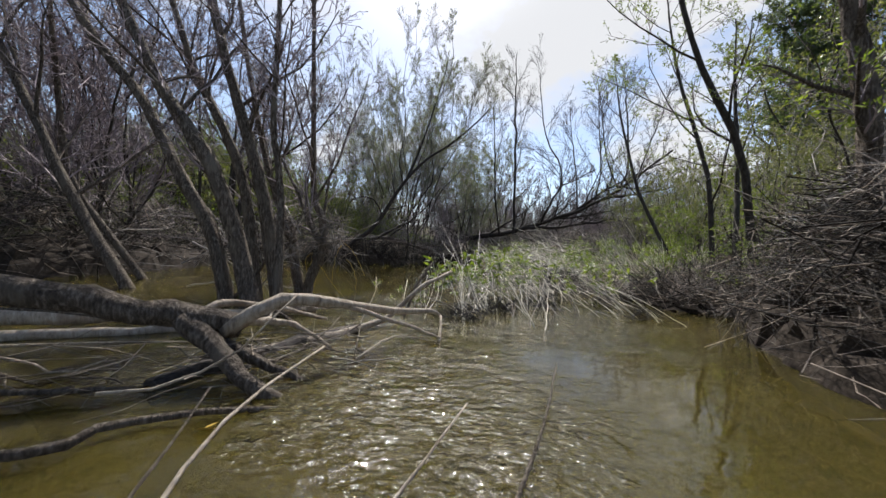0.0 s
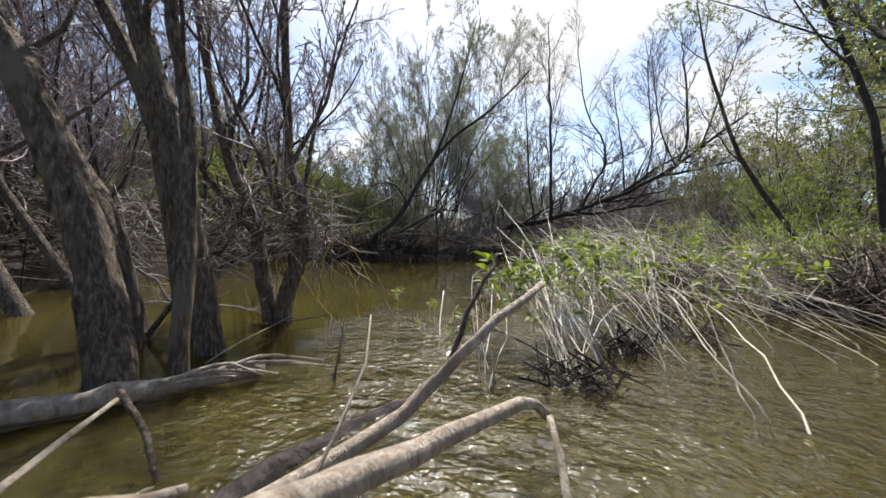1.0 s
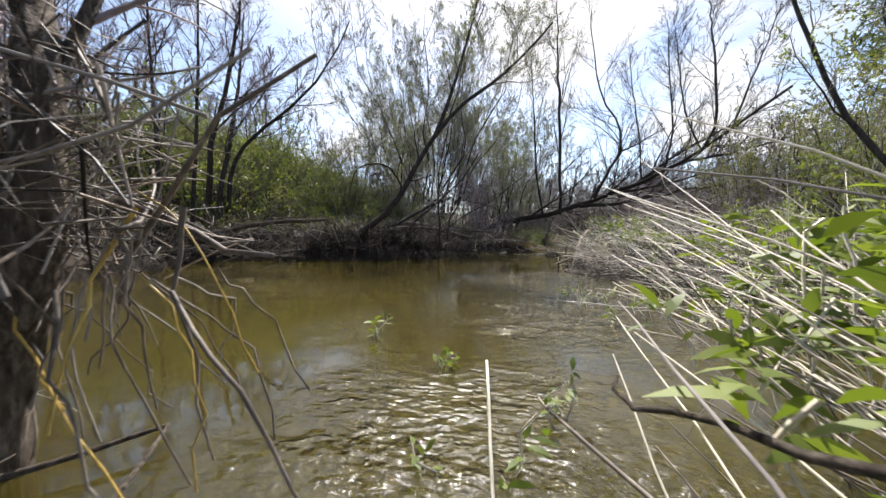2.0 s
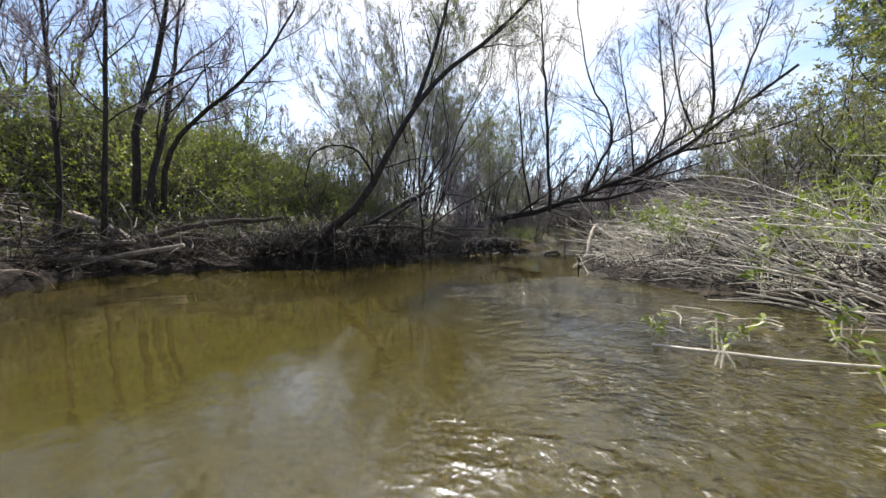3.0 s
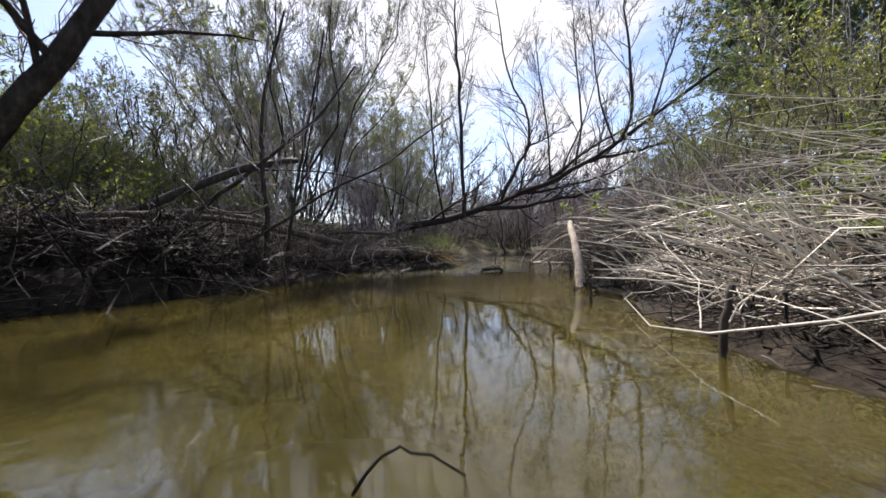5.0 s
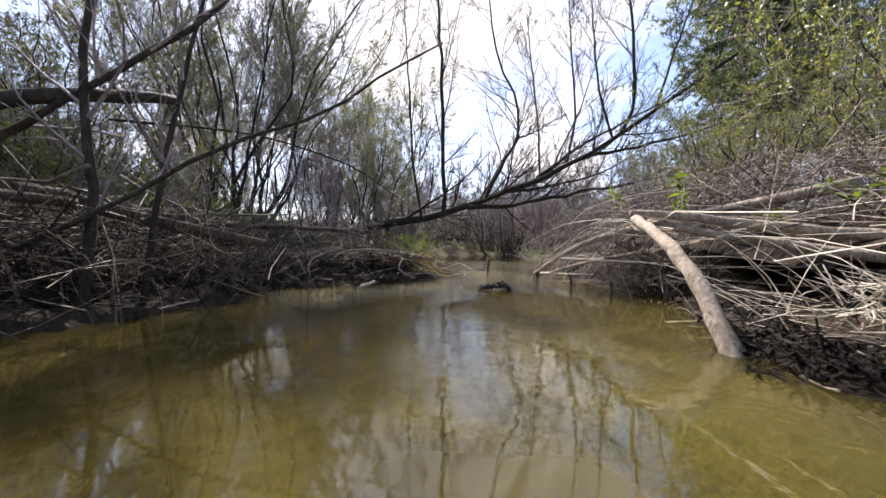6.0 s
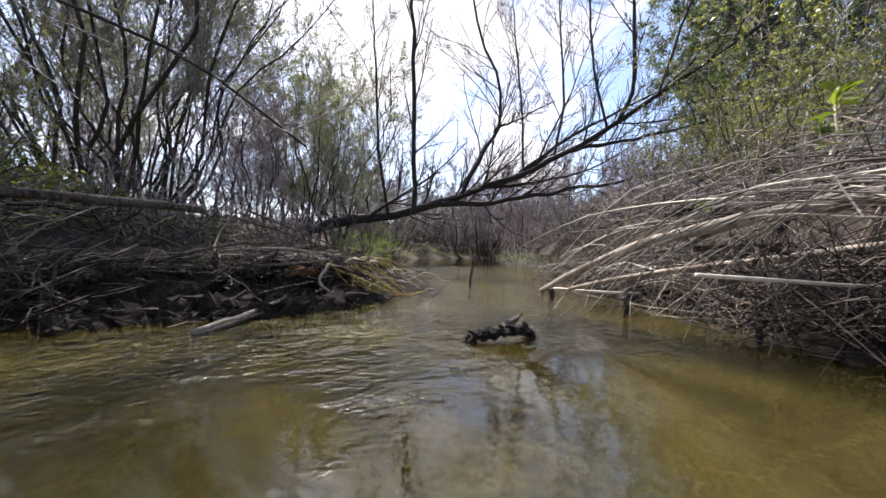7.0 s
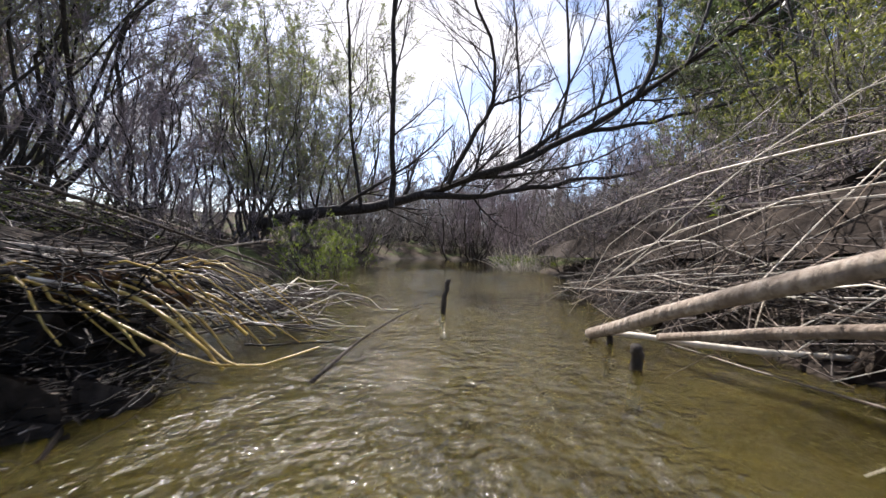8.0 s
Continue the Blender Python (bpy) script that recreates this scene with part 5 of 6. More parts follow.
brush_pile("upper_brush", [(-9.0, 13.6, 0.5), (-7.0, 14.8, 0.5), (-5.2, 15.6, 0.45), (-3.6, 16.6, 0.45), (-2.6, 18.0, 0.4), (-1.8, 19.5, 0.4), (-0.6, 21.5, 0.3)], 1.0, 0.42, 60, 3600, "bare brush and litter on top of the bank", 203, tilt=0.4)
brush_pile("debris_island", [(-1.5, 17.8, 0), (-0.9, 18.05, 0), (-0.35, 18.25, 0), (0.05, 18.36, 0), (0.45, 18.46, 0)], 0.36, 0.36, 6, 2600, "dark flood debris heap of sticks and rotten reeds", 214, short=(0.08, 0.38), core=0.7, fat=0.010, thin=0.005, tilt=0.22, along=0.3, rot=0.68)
# low black litter, laid to darken the water where the heap shades it
brush_pile("undercut_shadow_mat", [(-1.2, 17.35, 0), (-0.7, 17.55, 0), (-0.3, 17.75, 0), (0.05, 17.95, 0), (0.4, 18.12, 0)], 0.24, 0.09, 2, 700, "black mat of rotten litter standing in for the heap's shadow on the water", 217, core=0.8, short=(0.05, 0.25), thin=0.004, tilt=0.2, rot=0.88)
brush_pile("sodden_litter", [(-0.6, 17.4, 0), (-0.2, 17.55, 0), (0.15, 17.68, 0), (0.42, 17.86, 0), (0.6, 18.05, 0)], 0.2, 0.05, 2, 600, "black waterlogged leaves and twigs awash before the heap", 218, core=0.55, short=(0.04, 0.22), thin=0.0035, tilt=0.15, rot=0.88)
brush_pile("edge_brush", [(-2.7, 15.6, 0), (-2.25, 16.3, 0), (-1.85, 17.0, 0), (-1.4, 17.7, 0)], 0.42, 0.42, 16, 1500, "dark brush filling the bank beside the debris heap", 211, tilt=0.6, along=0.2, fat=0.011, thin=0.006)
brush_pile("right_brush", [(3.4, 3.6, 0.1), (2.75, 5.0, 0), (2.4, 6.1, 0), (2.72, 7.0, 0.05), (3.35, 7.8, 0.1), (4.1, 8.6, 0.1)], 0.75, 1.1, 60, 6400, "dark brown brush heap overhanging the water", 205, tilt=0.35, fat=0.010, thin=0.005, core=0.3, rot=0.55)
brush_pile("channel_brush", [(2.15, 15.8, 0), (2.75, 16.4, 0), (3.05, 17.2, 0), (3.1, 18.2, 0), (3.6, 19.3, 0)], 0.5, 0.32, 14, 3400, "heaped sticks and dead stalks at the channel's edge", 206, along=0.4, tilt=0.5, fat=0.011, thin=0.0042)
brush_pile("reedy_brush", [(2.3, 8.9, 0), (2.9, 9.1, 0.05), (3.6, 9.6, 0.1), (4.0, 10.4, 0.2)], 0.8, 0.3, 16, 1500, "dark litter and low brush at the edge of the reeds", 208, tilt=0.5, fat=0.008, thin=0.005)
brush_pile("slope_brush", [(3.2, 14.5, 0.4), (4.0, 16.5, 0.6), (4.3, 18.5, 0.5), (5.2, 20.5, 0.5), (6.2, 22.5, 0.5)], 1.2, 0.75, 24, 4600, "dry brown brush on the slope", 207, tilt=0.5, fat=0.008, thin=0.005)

rng = np.random.default_rng(216)
overhang_litter = thing("bank_litter", (2.1, 6.0, 0.2), "brown twigs and rotten leaves hanging over the bank's edge", "debris")
P, R = scatter(rng, 1500, [(3.1, 3.8, 0.12), (2.5, 5.0, 0.1), (2.1, 6.0, 0.08), (2.4, 7.0, 0.1), (3.05, 7.8, 0.12)], 0.5, 0.5, length=(0.1, 0.5), radius=(0.0015, 0.005), tilt=0.5)
tagged(part("twig_litter", tubes(P[::2], R[::2], 3), STICKS, overhang_litter), kind="stuff")
tagged(part("rotten_litter", tubes(P[1::2], R[1::2], 3), ROTTEN, overhang_litter), kind="stuff")

rng = np.random.default_rng(209)
litter = thing("mud_litter", (1.3, 13.5, 0.0), "rotten stalks and clods strewn on wet mud", "debris")
P, R = scatter(rng, 2200, [(1.75, 10.8, 0.02), (1.4, 11.8, 0.02), (1.25, 12.6, 0.02), (1.5, 13.6, 0.03), (1.95, 14.5, 0.03), (2.4, 15.2, 0.03)], 0.42, 0.05, length=(0.015, 0.06), radius=(0.003, 0.011), tilt=0.4)
tagged(part("mud_clods", tubes(P, R, 5, cap=False, lump=0.3, rng=rng), ROTTEN, litter), kind="stuff")
P, R = scatter(rng, 900, [(1.05, 14.1, 0.0), (1.3, 14.4, 0.02), (1.6, 14.75, 0.03), (2.0, 15.1, 0.05)], 0.24, 0.045, length=(0.015, 0.07), radius=(0.003, 0.012), tilt=0.4)
tagged(part("mud_clods", tubes(P, R, 5, cap=False, lump=0.3, rng=rng), ROTTEN, litter), kind="stuff")
P, R = scatter(rng, 500, [(1.6, 10.8, 0.0), (1.2, 11.8, 0.0), (1.0, 12.6, 0.0), (1.3, 13.6, 0.0), (1.7, 14.6, 0.0), (2.2, 15.4, 0.02)], 0.5, 0.1, length=(0.06, 0.4), radius=(0.002, 0.005), tilt=0.2)
tagged(part("twig_litter", tubes(P, R, 3), STICKS, litter), kind="stuff")

P, R = scatter(rng, 1500, [(1.9, 10.6, 0.05), (1.5, 11.5, 0.05), (1.2, 12.2, 0.05), (1.2, 12.9, 0.05), (1.6, 13.8, 0.08), (2.1, 14.6, 0.1)], 0.5, 0.16, length=(0.1, 0.55), radius=(0.0016, 0.0046), tilt=0.35)
tagged(part("twig_litter", tubes(P[::2], R[::2], 3), STICKS, litter), kind="stuff")
tagged(part("stalk_litter", tubes(P[1::2], R[1::2], 3), STRAW, litter), kind="stuff")
P, R = scatter(rng, 900, [(1.35, 10.6, 0.0), (0.95, 11.5, 0.0), (0.72, 12.4, 0.0), (0.85, 13.0, 0.0), (1.2, 14.0, 0.0), (1.6, 14.7, 0.0)], 0.22, 0.06, length=(0.05, 0.25), radius=(0.002, 0.006), tilt=0.3)
tagged(part("rotten_litter", tubes(P, R, 4, lump=0.2, rng=rng), ROTTEN, litter), kind="stuff")

for i, (pts, r0, r1) in enumerate([
    ([(-0.36, 17.05, 0.01), (-0.2, 17.4, 0.036), (-0.07, 17.76, 0.06)], 0.016, 0.012), ([(-0.34, 17.0, 0.0), (-0.18, 17.36, 0.022), (-0.04, 17.7, 0.042)], 0.014, 0.011),
    ([(-0.35, 17.78, 0.05), (-0.12, 17.86, 0.12), (0.1, 18.0, 0.15)], 0.012, 0.007), ([(0.2, 18.03, 0.275), (0.18, 17.98, 0.245), (0.145, 17.92, 0.19), (0.15, 17.9, 0.14), (0.22, 17.88, 0.08)], 0.0135, 0.011),
    ([(-0.3, 18.1, 0.26), (0.05, 18.12, 0.29), (0.2, 18.2, 0.3)], 0.014, 0.009), ([(-0.04, 17.7, 0.06), (-0.042, 17.69, 0.02), (-0.045, 17.68, -0.05)], 0.010, 0.007),
    ([(-0.9, 18.25, 0.3), (-0.35, 18.25, 0.4), (0.3, 18.4, 0.34), (0.7, 18.5, 0.2)], 0.012, 0.008), ([(-1.2, 17.95, 0.2), (-0.6, 18.1, 0.4), (-0.2, 18.4, 0.46)], 0.016, 0.009),
    ([(1.0, 17.88, 0.02), (1.17, 18.19, 0.05), (1.45, 18.65, 0.06), (1.62, 18.95, 0.04)], 0.006, 0.003), ([(0.22, 17.88, 0.085), (0.36, 17.91, 0.045), (0.5, 17.95, 0.01)], 0.007, 0.004),
    ([(-0.6, 18.95, 0.78), (0.03, 19.26, 0.53), (0.77, 19.61, 0.22)], 0.011, 0.007), ([(-0.7, 18.75, 0.7), (-0.05, 18.95, 0.5), (0.62, 19.2, 0.2)], 0.009, 0.006),
]):
    log("heap_branch", pts, r0, r1, "weathered branch lying on the debris heap", (DEADWOOD, BARK, BARK)[i % 3], 10, 10, 350 + i, 0.1, "branch", 0.2)

# debris caught in the fork
rng = np.random.default_rng(210)
nest = thing("caught_debris", (-1.5, 8.05, 0.45), "nest of brown drift twigs caught in a willow fork", "debris")
P, R = scatter(rng, 560, [(-2.5, 8.1, 0.28), (-1.9, 8.05, 0.36), (-1.6, 8.04, 0.44), (-1.35, 8.04, 0.44), (-1.1, 8.05, 0.36)], 0.2, 0.4, length=(0.12, 0.5), radius=(0.0015, 0.005), tilt=0.6)
tagged(part("twig_litter", tubes(P[:400], R[:400], 3), STICKS, nest), kind="stuff")
tagged(part("pale_litter", tubes(P[400:], R[400:], 3), TWIG_GREY, nest), kind="stuff")
P, R = scatter(rng, 26, [(-2.7, 8.0, 0.3), (-1.8, 8.0, 0.42), (-1.0, 8.05, 0.38)], 0.25, 0.4, length=(0.4, 1.0), radius=(0.004, 0.010), k=5, tilt=0.25)
for b in range(26):
    part("stick", tubes(P[b:b + 1], R[b:b + 1], 6, cap=True), (STICKS, TWIG_GREY)[b % 2], nest)
for b in range(30):
    a = np.array([-1.4 + 0.45 * rng.random(), 8.0 + 0.12 * rng.random(), 0.38 + 0.18 * rng.random()])
    e = a + [0.12 * rng.normal() + 0.05, 0.08 * rng.normal(), -0.15 - 0.28 * rng.random()]
    e[2] = max(e[2], 0.02)
    P, R = stem([a, (a + e) / 2 + [0.05 * rng.normal(), 0.03 * rng.normal(), 0.03], e], 0.002 + 0.004 * rng.random() ** 2, 0.0018, 8, rng, 0.006)
    part("strand", tubes(P, R, 5), (STICKS, YELLOW_REED, STICKS, TWIG_GREY, STICKS)[b % 5], nest)
for i, pts in enumerate(([(-2.0, 7.76, -0.12), (-1.81, 7.75, 0.0), (-1.7, 7.76, 0.16), (-1.59, 7.78, 0.34), (-1.46, 7.85, 0.45)], [(-1.9, 7.62, 0.02), (-1.68, 7.62, 0.28), (-1.54, 7.6, 0.41), (-1.41, 7.6, 0.5), (-1.36, 7.6, 0.63), (-1.32, 7.62, 0.77)], [(-2.6, 7.9, 0.05), (-2.2, 7.95, 0.12), (-1.75, 8.0, 0.1), (-1.5, 8.0, 0.08)], [(-2.3, 7.6, 0.5), (-2.0, 7.7, 0.32), (-1.85, 7.72, 0.16), (-1.75, 7.74, -0.05)])):
    P, R = stem(pts, (0.011, 0.014, 0.008, 0.008)[i], 0.005, 16, rng, 0.006)
    dead = thing("dead_branch", pts[0], "grey dead branch with side twigs among the willows", "branch", "dead branches among the willows")
    part("stem", tubes(P, R, 7, cap=True, lump=0.06, rng=rng), TWIG_GREY if i != 1 else BARK, dead)
    P1, R1 = grow(rng, P, R, 9, 0.2, 0.97, 0.4, 0.8, 0.05, 0.18, 6, 0.5, thin=0.0018)
    P2, R2 = grow(rng, P1, R1, 4, 0.2, 0.97, 0.5, 0.7, 0.0, 0.18, 4, 0.6, thin=0.0012)
    P1[:, :, 2], P2[:, :, 2] = np.maximum(P1[:, :, 2], -0.01), np.maximum(P2[:, :, 2], -0.01)
    tagged(part("twigwork", join(tubes(P1, R1, 4), tubes(P2, R2, 3)), TWIG_GREY, dead), kind="stuff")
log("taut_cord", [(-3.3, 8.1, 0.53), (-2.5, 8.07, 0.528), (-1.6, 8.05, 0.53)], 0.0022, 0.0022, "thin pale cord stretched between the willows", TWIG, 6, 5, 211, 0.0, "cord", 0.0)

# ---- dead reeds laid down by the flood ----
BED_Y = [7.3, 7.6, 8.2, 8.6, 9.2, 9.8, 10.5, 11, 11.7, 12.4, 13.5, 14.3, 15]
BED_L = [0.45, 0.2, 0.22, 0.4, 0.8, 1.15, 1.2, 1.05, 0.9, 1.0, 1.2, 1.6, 2.0]
BED_R = [0.8, 1.2, 1.9, 3.4, 4.0, 4.4, 4.8, 5.0, 5.0, 5.0, 4.6, 4.0, 3.5]


def reed_roots(rng, n, y0, y1, near, spread=0.13):
    """Roots in tussocks, with open gaps between them."""
    c = max(6, n // 14)
    y = y0 + (y1 - y0) * rng.random(c)
    a, b = np.interp(y, BED_Y, BED_L), np.interp(y, BED_Y, BED_R)
    x = a + (b - a) * rng.random(c) ** near
    pick = rng.integers(0, c, n)
    q = np.stack([x[pick], y[pick]], 1) + rng.normal(size=(n, 2)) * spread
    return np.stack([q[:, 0], q[:, 1], np.maximum(bank_height(q[:, 0], q[:, 1]), -0.05) - 0.03], 1)


def clump_roots(rng, n, spots):
    """Roots gathered at the given spots: (x, y, spread)."""
    s_ = np.array(spots)[rng.integers(0, len(spots), n)]
    q = s_[:, :2] + rng.normal(size=(n, 2)) * s_[:, 2:3]
    return np.stack([q[:, 0], q[:, 1], np.full(n, -0.06)], 1)


FRONT = [(0.12, 8.1, 0.12), (0.3, 8.5, 0.14), (0.45, 8.9, 0.16), (0.0, 7.85, 0.07), (0.7, 9.2, 0.18), (0.9, 9.3, 0.2), (1.5, 8.8, 0.2), (1.9, 8.9, 0.2), (0.5, 8.3, 0.12), (1.3, 9.3, 0.2), (0.75, 8.7, 0.15)]

# (count, root, root spread, tip, tip spread, thickness)
TUSSOCKS = [(16, (0.5, 7.85), 0.15, (-0.12, 9.2, 0.52), (0.22, 0.3, 0.12), 0.006), (12, (0.95, 8.1), 0.15, (0.3, 9.5, 0.5), (0.24, 0.3, 0.12), 0.006), (14, (0.12, 7.48), 0.06, (0.0, 8.85, 0.52), (0.28, 0.38, 0.18), 0.0052), (12, (0.22, 7.42), 0.05, (-0.25, 8.7, 0.46), (0.16, 0.4, 0.14), 0.0055), (3, (0.62, 7.3), 0.06, (0.9, 8.6, 0.42), (0.14, 0.2, 0.06), 0.007),
            (12, (0.46, 7.85), 0.12, (0.25, 9.2, 0.58), (0.3, 0.4, 0.18), 0.005), (11, (0.78, 8.2), 0.12, (0.5, 9.5, 0.58), (0.3, 0.4, 0.18), 0.005), (18, (1.1, 8.75), 0.14, (0.75, 10.0, 0.55), (0.3, 0.4, 0.16), 0.0055),
            (4, (0.9, 9.1), 0.1, (1.1, 9.7, 1.0), (0.12, 0.1, 0.1), 0.005), (4, (0.3, 8.2), 0.1, (0.5, 8.9, 0.6), (0.16, 0.1, 0.08), 0.005), (16, (1.8, 7.95), 0.16, (1.2, 9.1, 0.34), (0.25, 0.3, 0.1), 0.006),
            (6, (-0.14, 7.42), 0.05, (-0.25, 8.3, 0.38), (0.12, 0.2, 0.1), 0.0055), (18, (1.7, 8.7), 0.25, (1.4, 9.8, 0.32), (0.3, 0.3, 0.12), 0.005), (8, (0.5, 8.3), 0.35, (0.4, 8.7, 0.42), (0.35, 0.35, 0.16), 0.004)]


def laid(rng, root, way, length, bend, k=6, r=(0.003, 0.006)):
    n = len(root)
    d = unit(np.asarray(way) + rng.normal(size=(n, 3)) * [0.36, 0.36, 0.22])
    d[:, 2] = np.abs(d[:, 2])
    s = length[0] + (length[1] - length[0]) * rng.random(n)
    pts = [root]
    for _ in range(k - 1):
        d = unit(d + rng.normal(size=d.shape) * 0.07 + [0, 0, -bend])
        q = pts[-1] + d * s[:, None] / (k - 1)
        q[:, 2] = np.maximum(q[:, 2], 0.012)
        pts.append(q)
    rad = r[0] + (r[1] - r[0]) * rng.random(n) ** 1.5
    return np.stack(pts, 1), rad[:, None] * np.linspace(1, 0.45, k)[None]


rng = np.random.default_rng(220)
bed = thing("reed_bed", (1.2, 10.5, 0.0), "pale dead reed stalks flattened by the flood", "reeds")
for roots, way, size, bend, rad in (
        (reed_roots(rng, 190, 9.3, 13.6, 2.2), (-0.55, 0.3, 0.62), (0.45, 1.1), 0.05, (0.004, 0.0095)),):
    P, R = laid(rng, roots, way, size, bend, 7, rad)
    for b in range(len(P)):
        part("stalk", tubes(P[b:b + 1], R[b:b + 1], 5), STRAW, bed)
for n_, root_at, root_by, tip_at, tip_by, thick in TUSSOCKS:
    a = np.array([*root_at, -0.05]) + rng.normal(size=(n_, 3)) * [root_by, root_by, 0.0]
    b = np.array(tip_at) + rng.normal(size=(n_, 3)) * tip_by * np.array([1.5, 1.2, 1.1])
    b = a + (b - a) * (0.45 + 0.62 * rng.random((n_, 1)))
    b[:, 0] = np.maximum(b[:, 0], np.interp(b[:, 1], [7.8, 8.4, 9.0, 9.4], [-0.26, -0.2, 0.02, 0.3]))
    b[:, 1] = np.maximum(b[:, 1], a[:, 1] + 0.3)
    b[:, 2] = np.maximum(b[:, 2], 0.05)
    for j in range(n_):
        bow = a[j] * 0.5 + b[j] * 0.5 + [0.05 * rng.normal(), 0.06 * rng.normal(), 0.07 + 0.05 * rng.normal()]
        P, R = stem([a[j], a[j] * 0.75 + bow * 0.25 + [0.01 * rng.normal(), 0, 0.03], bow, b[j] + [0.02 * rng.normal(), 0, 0.0]], thick * (0.32 + 0.5 * rng.random()), thick * 0.25, 10, rng, 0.005)
        part("stalk", tubes(P, R, 6), (STRAW, STICKS, STRAW, TWIG_GREY)[j % 4], bed)
mats = thing("root_mat", (0.1, 7.5, 0.0), "black sodden root mats and rotten leaves under the reeds", "debris")
for n_, root_at, root_by, tip_at, tip_by, thick in TUSSOCKS:
    if n_ > 10:
        P, R = scatter(rng, 55, [(root_at[0] - 0.12, root_at[1] - 0.03, -0.02), (*root_at, -0.02), (root_at[0] + 0.12, root_at[1] + 0.05, -0.02)], 0.07, 0.1, length=(0.04, 0.22), radius=(0.002, 0.006), tilt=0.6)
        tagged(part("rotten_litter", tubes(P, R, 4, lump=0.2, rng=rng), ROTTEN, mats), kind="stuff")
for roots, way, size, bend in ((reed_roots(rng, 380, 9.5, 15.0, 1.9), (-0.3, 0.4, 0.55), (0.3, 0.9), 0.13),):
    P, R = laid(rng, roots, way, size, bend, 5, (0.0018, 0.005))
    tagged(part("stalk_mass", tubes(P, R, 3), STRAW, bed), kind="stuff")

P, R = scatter(rng, 1500, [(1.6, 9.4, 0.0), (1.5, 10.4, 0.02), (1.35, 11.4, 0.02), (1.35, 12.4, 0.02), (1.6, 13.4, 0.03), (2.1, 14.4, 0.05)], 0.55, 0.26, length=(0.1, 0.5), radius=(0.002, 0.006), tilt=0.5)
tagged(part("rotten_litter", tubes(P, R, 3), ROTTEN, bed, "black rotten leaves between the stalks"), kind="stuff")

# stalks combed down into the channel further on
rng = np.random.default_rng(221)
swathe = thing("reed_swathe", (2.6, 17.0, 0.0), "long pale stalks combed down towards the channel", "reeds")


def combed(n, tip0, tip1, root0, root1, r, k=8, sag=0.16, wave=0.19):
    """Stalks between two lines, each with its own bends."""
    a = np.array(tip0) + (np.array(tip1) - tip0) * rng.random((n, 1)) + rng.normal(size=(n, 3)) * [0.22, 0.22, 0.08]
    b = np.array(root0) + (np.array(root1) - root0) * rng.random((n, 1)) + rng.normal(size=(n, 3)) * [0.5, 0.5, 0.22]
    b = a + (b - a) * (0.45 + 0.7 * rng.random((n, 1)))
    a[:, 2], b[:, 2] = np.maximum(a[:, 2], 0.02), np.maximum(b[:, 2], 0.06)
    f = np.linspace(0, 1, k)[None, :, None]
    P_ = b[:, None] * (1 - f) + a[:, None] * f
    hump = np.sin(np.pi * f ** (0.6 + rng.random((n, 1, 1))))
    side = rng.normal(size=(n, 1, 3)) * [wave, wave, wave / 3]
    P_ += hump * side + np.sin(2 * np.pi * f + 6 * rng.random((n, 1, 1))) * rng.normal(size=(n, 1, 3)) * 0.025
    P_[:, :, 2] += (sag * hump[..., 0]) * (rng.random((n, 1)) * 1.4 - 0.1)
    P_[:, 1:-1] += rng.normal(size=(n, k - 2, 3)) * 0.008
    P_[:, :, 2] = np.maximum(P_[:, :, 2], 0.015)
    return P_, (r * (0.35 + 1.1 * rng.random(n) ** 1.6))[:, None] * np.linspace(1, 0.45, k)[None]


for args in ((6, (2.35, 17.6, 0.1), (2.8, 18.6, 0.3), (3.0, 15.8, 0.25), (4.2, 17.0, 0.7), 0.006), (9, (2.35, 17.7, 0.2), (2.9, 18.8, 0.5), (3.2, 15.6, 0.9), (4.4, 16.6, 1.9), 0.0042),
             (6, (1.85, 15.6, 0.35), (2.3, 16.2, 0.5), (2.5, 13.9, 0.45), (3.3, 14.6, 0.6), 0.006), (50, (0.95, 13.0, 0.4), (1.7, 13.6, 1.15), (1.8, 11.3, 0.1), (2.8, 12.5, 0.3), 0.0052, 8, 0.05, 0.11), (14, (0.75, 13.2, 0.3), (1.0, 13.9, 0.6), (0.7, 12.5, 0.03), (1.1, 12.8, 0.03), 0.0045, 8, 0.05, 0.1)):
    P, R = combed(*args)
    for b in range(len(P)):
        part("stalk", tubes(P[b:b + 1], R[b:b + 1], 5), STICKS if b % 5 == 1 else STRAW, swathe)
for n_, args in enumerate(((42, (2.4, 16.9, 0.05), (2.9, 19.0, 0.2), (2.8, 15.6, 0.1), (4.2, 17.4, 0.5), 0.004), (10, (1.75, 15.5, 0.15), (2.3, 16.4, 0.4), (2.4, 14.0, 0.3), (3.3, 14.9, 0.5), 0.004),
             (50, (0.9, 12.9, 0.05), (1.4, 14.4, 0.5), (1.5, 11.6, 0.1), (2.4, 12.8, 0.3), 0.0045))):
    P, R = combed(*args, k=6)
    cut = len(P) * (6, 4, 3)[n_] // 10
    tagged(part("twig_litter", tubes(P[:cut], R[:cut], 3), STICKS, swathe), kind="stuff")
    tagged(part("stalk_mass", tubes(P[cut:], R[cut:], 3), STRAW, swathe), kind="stuff")

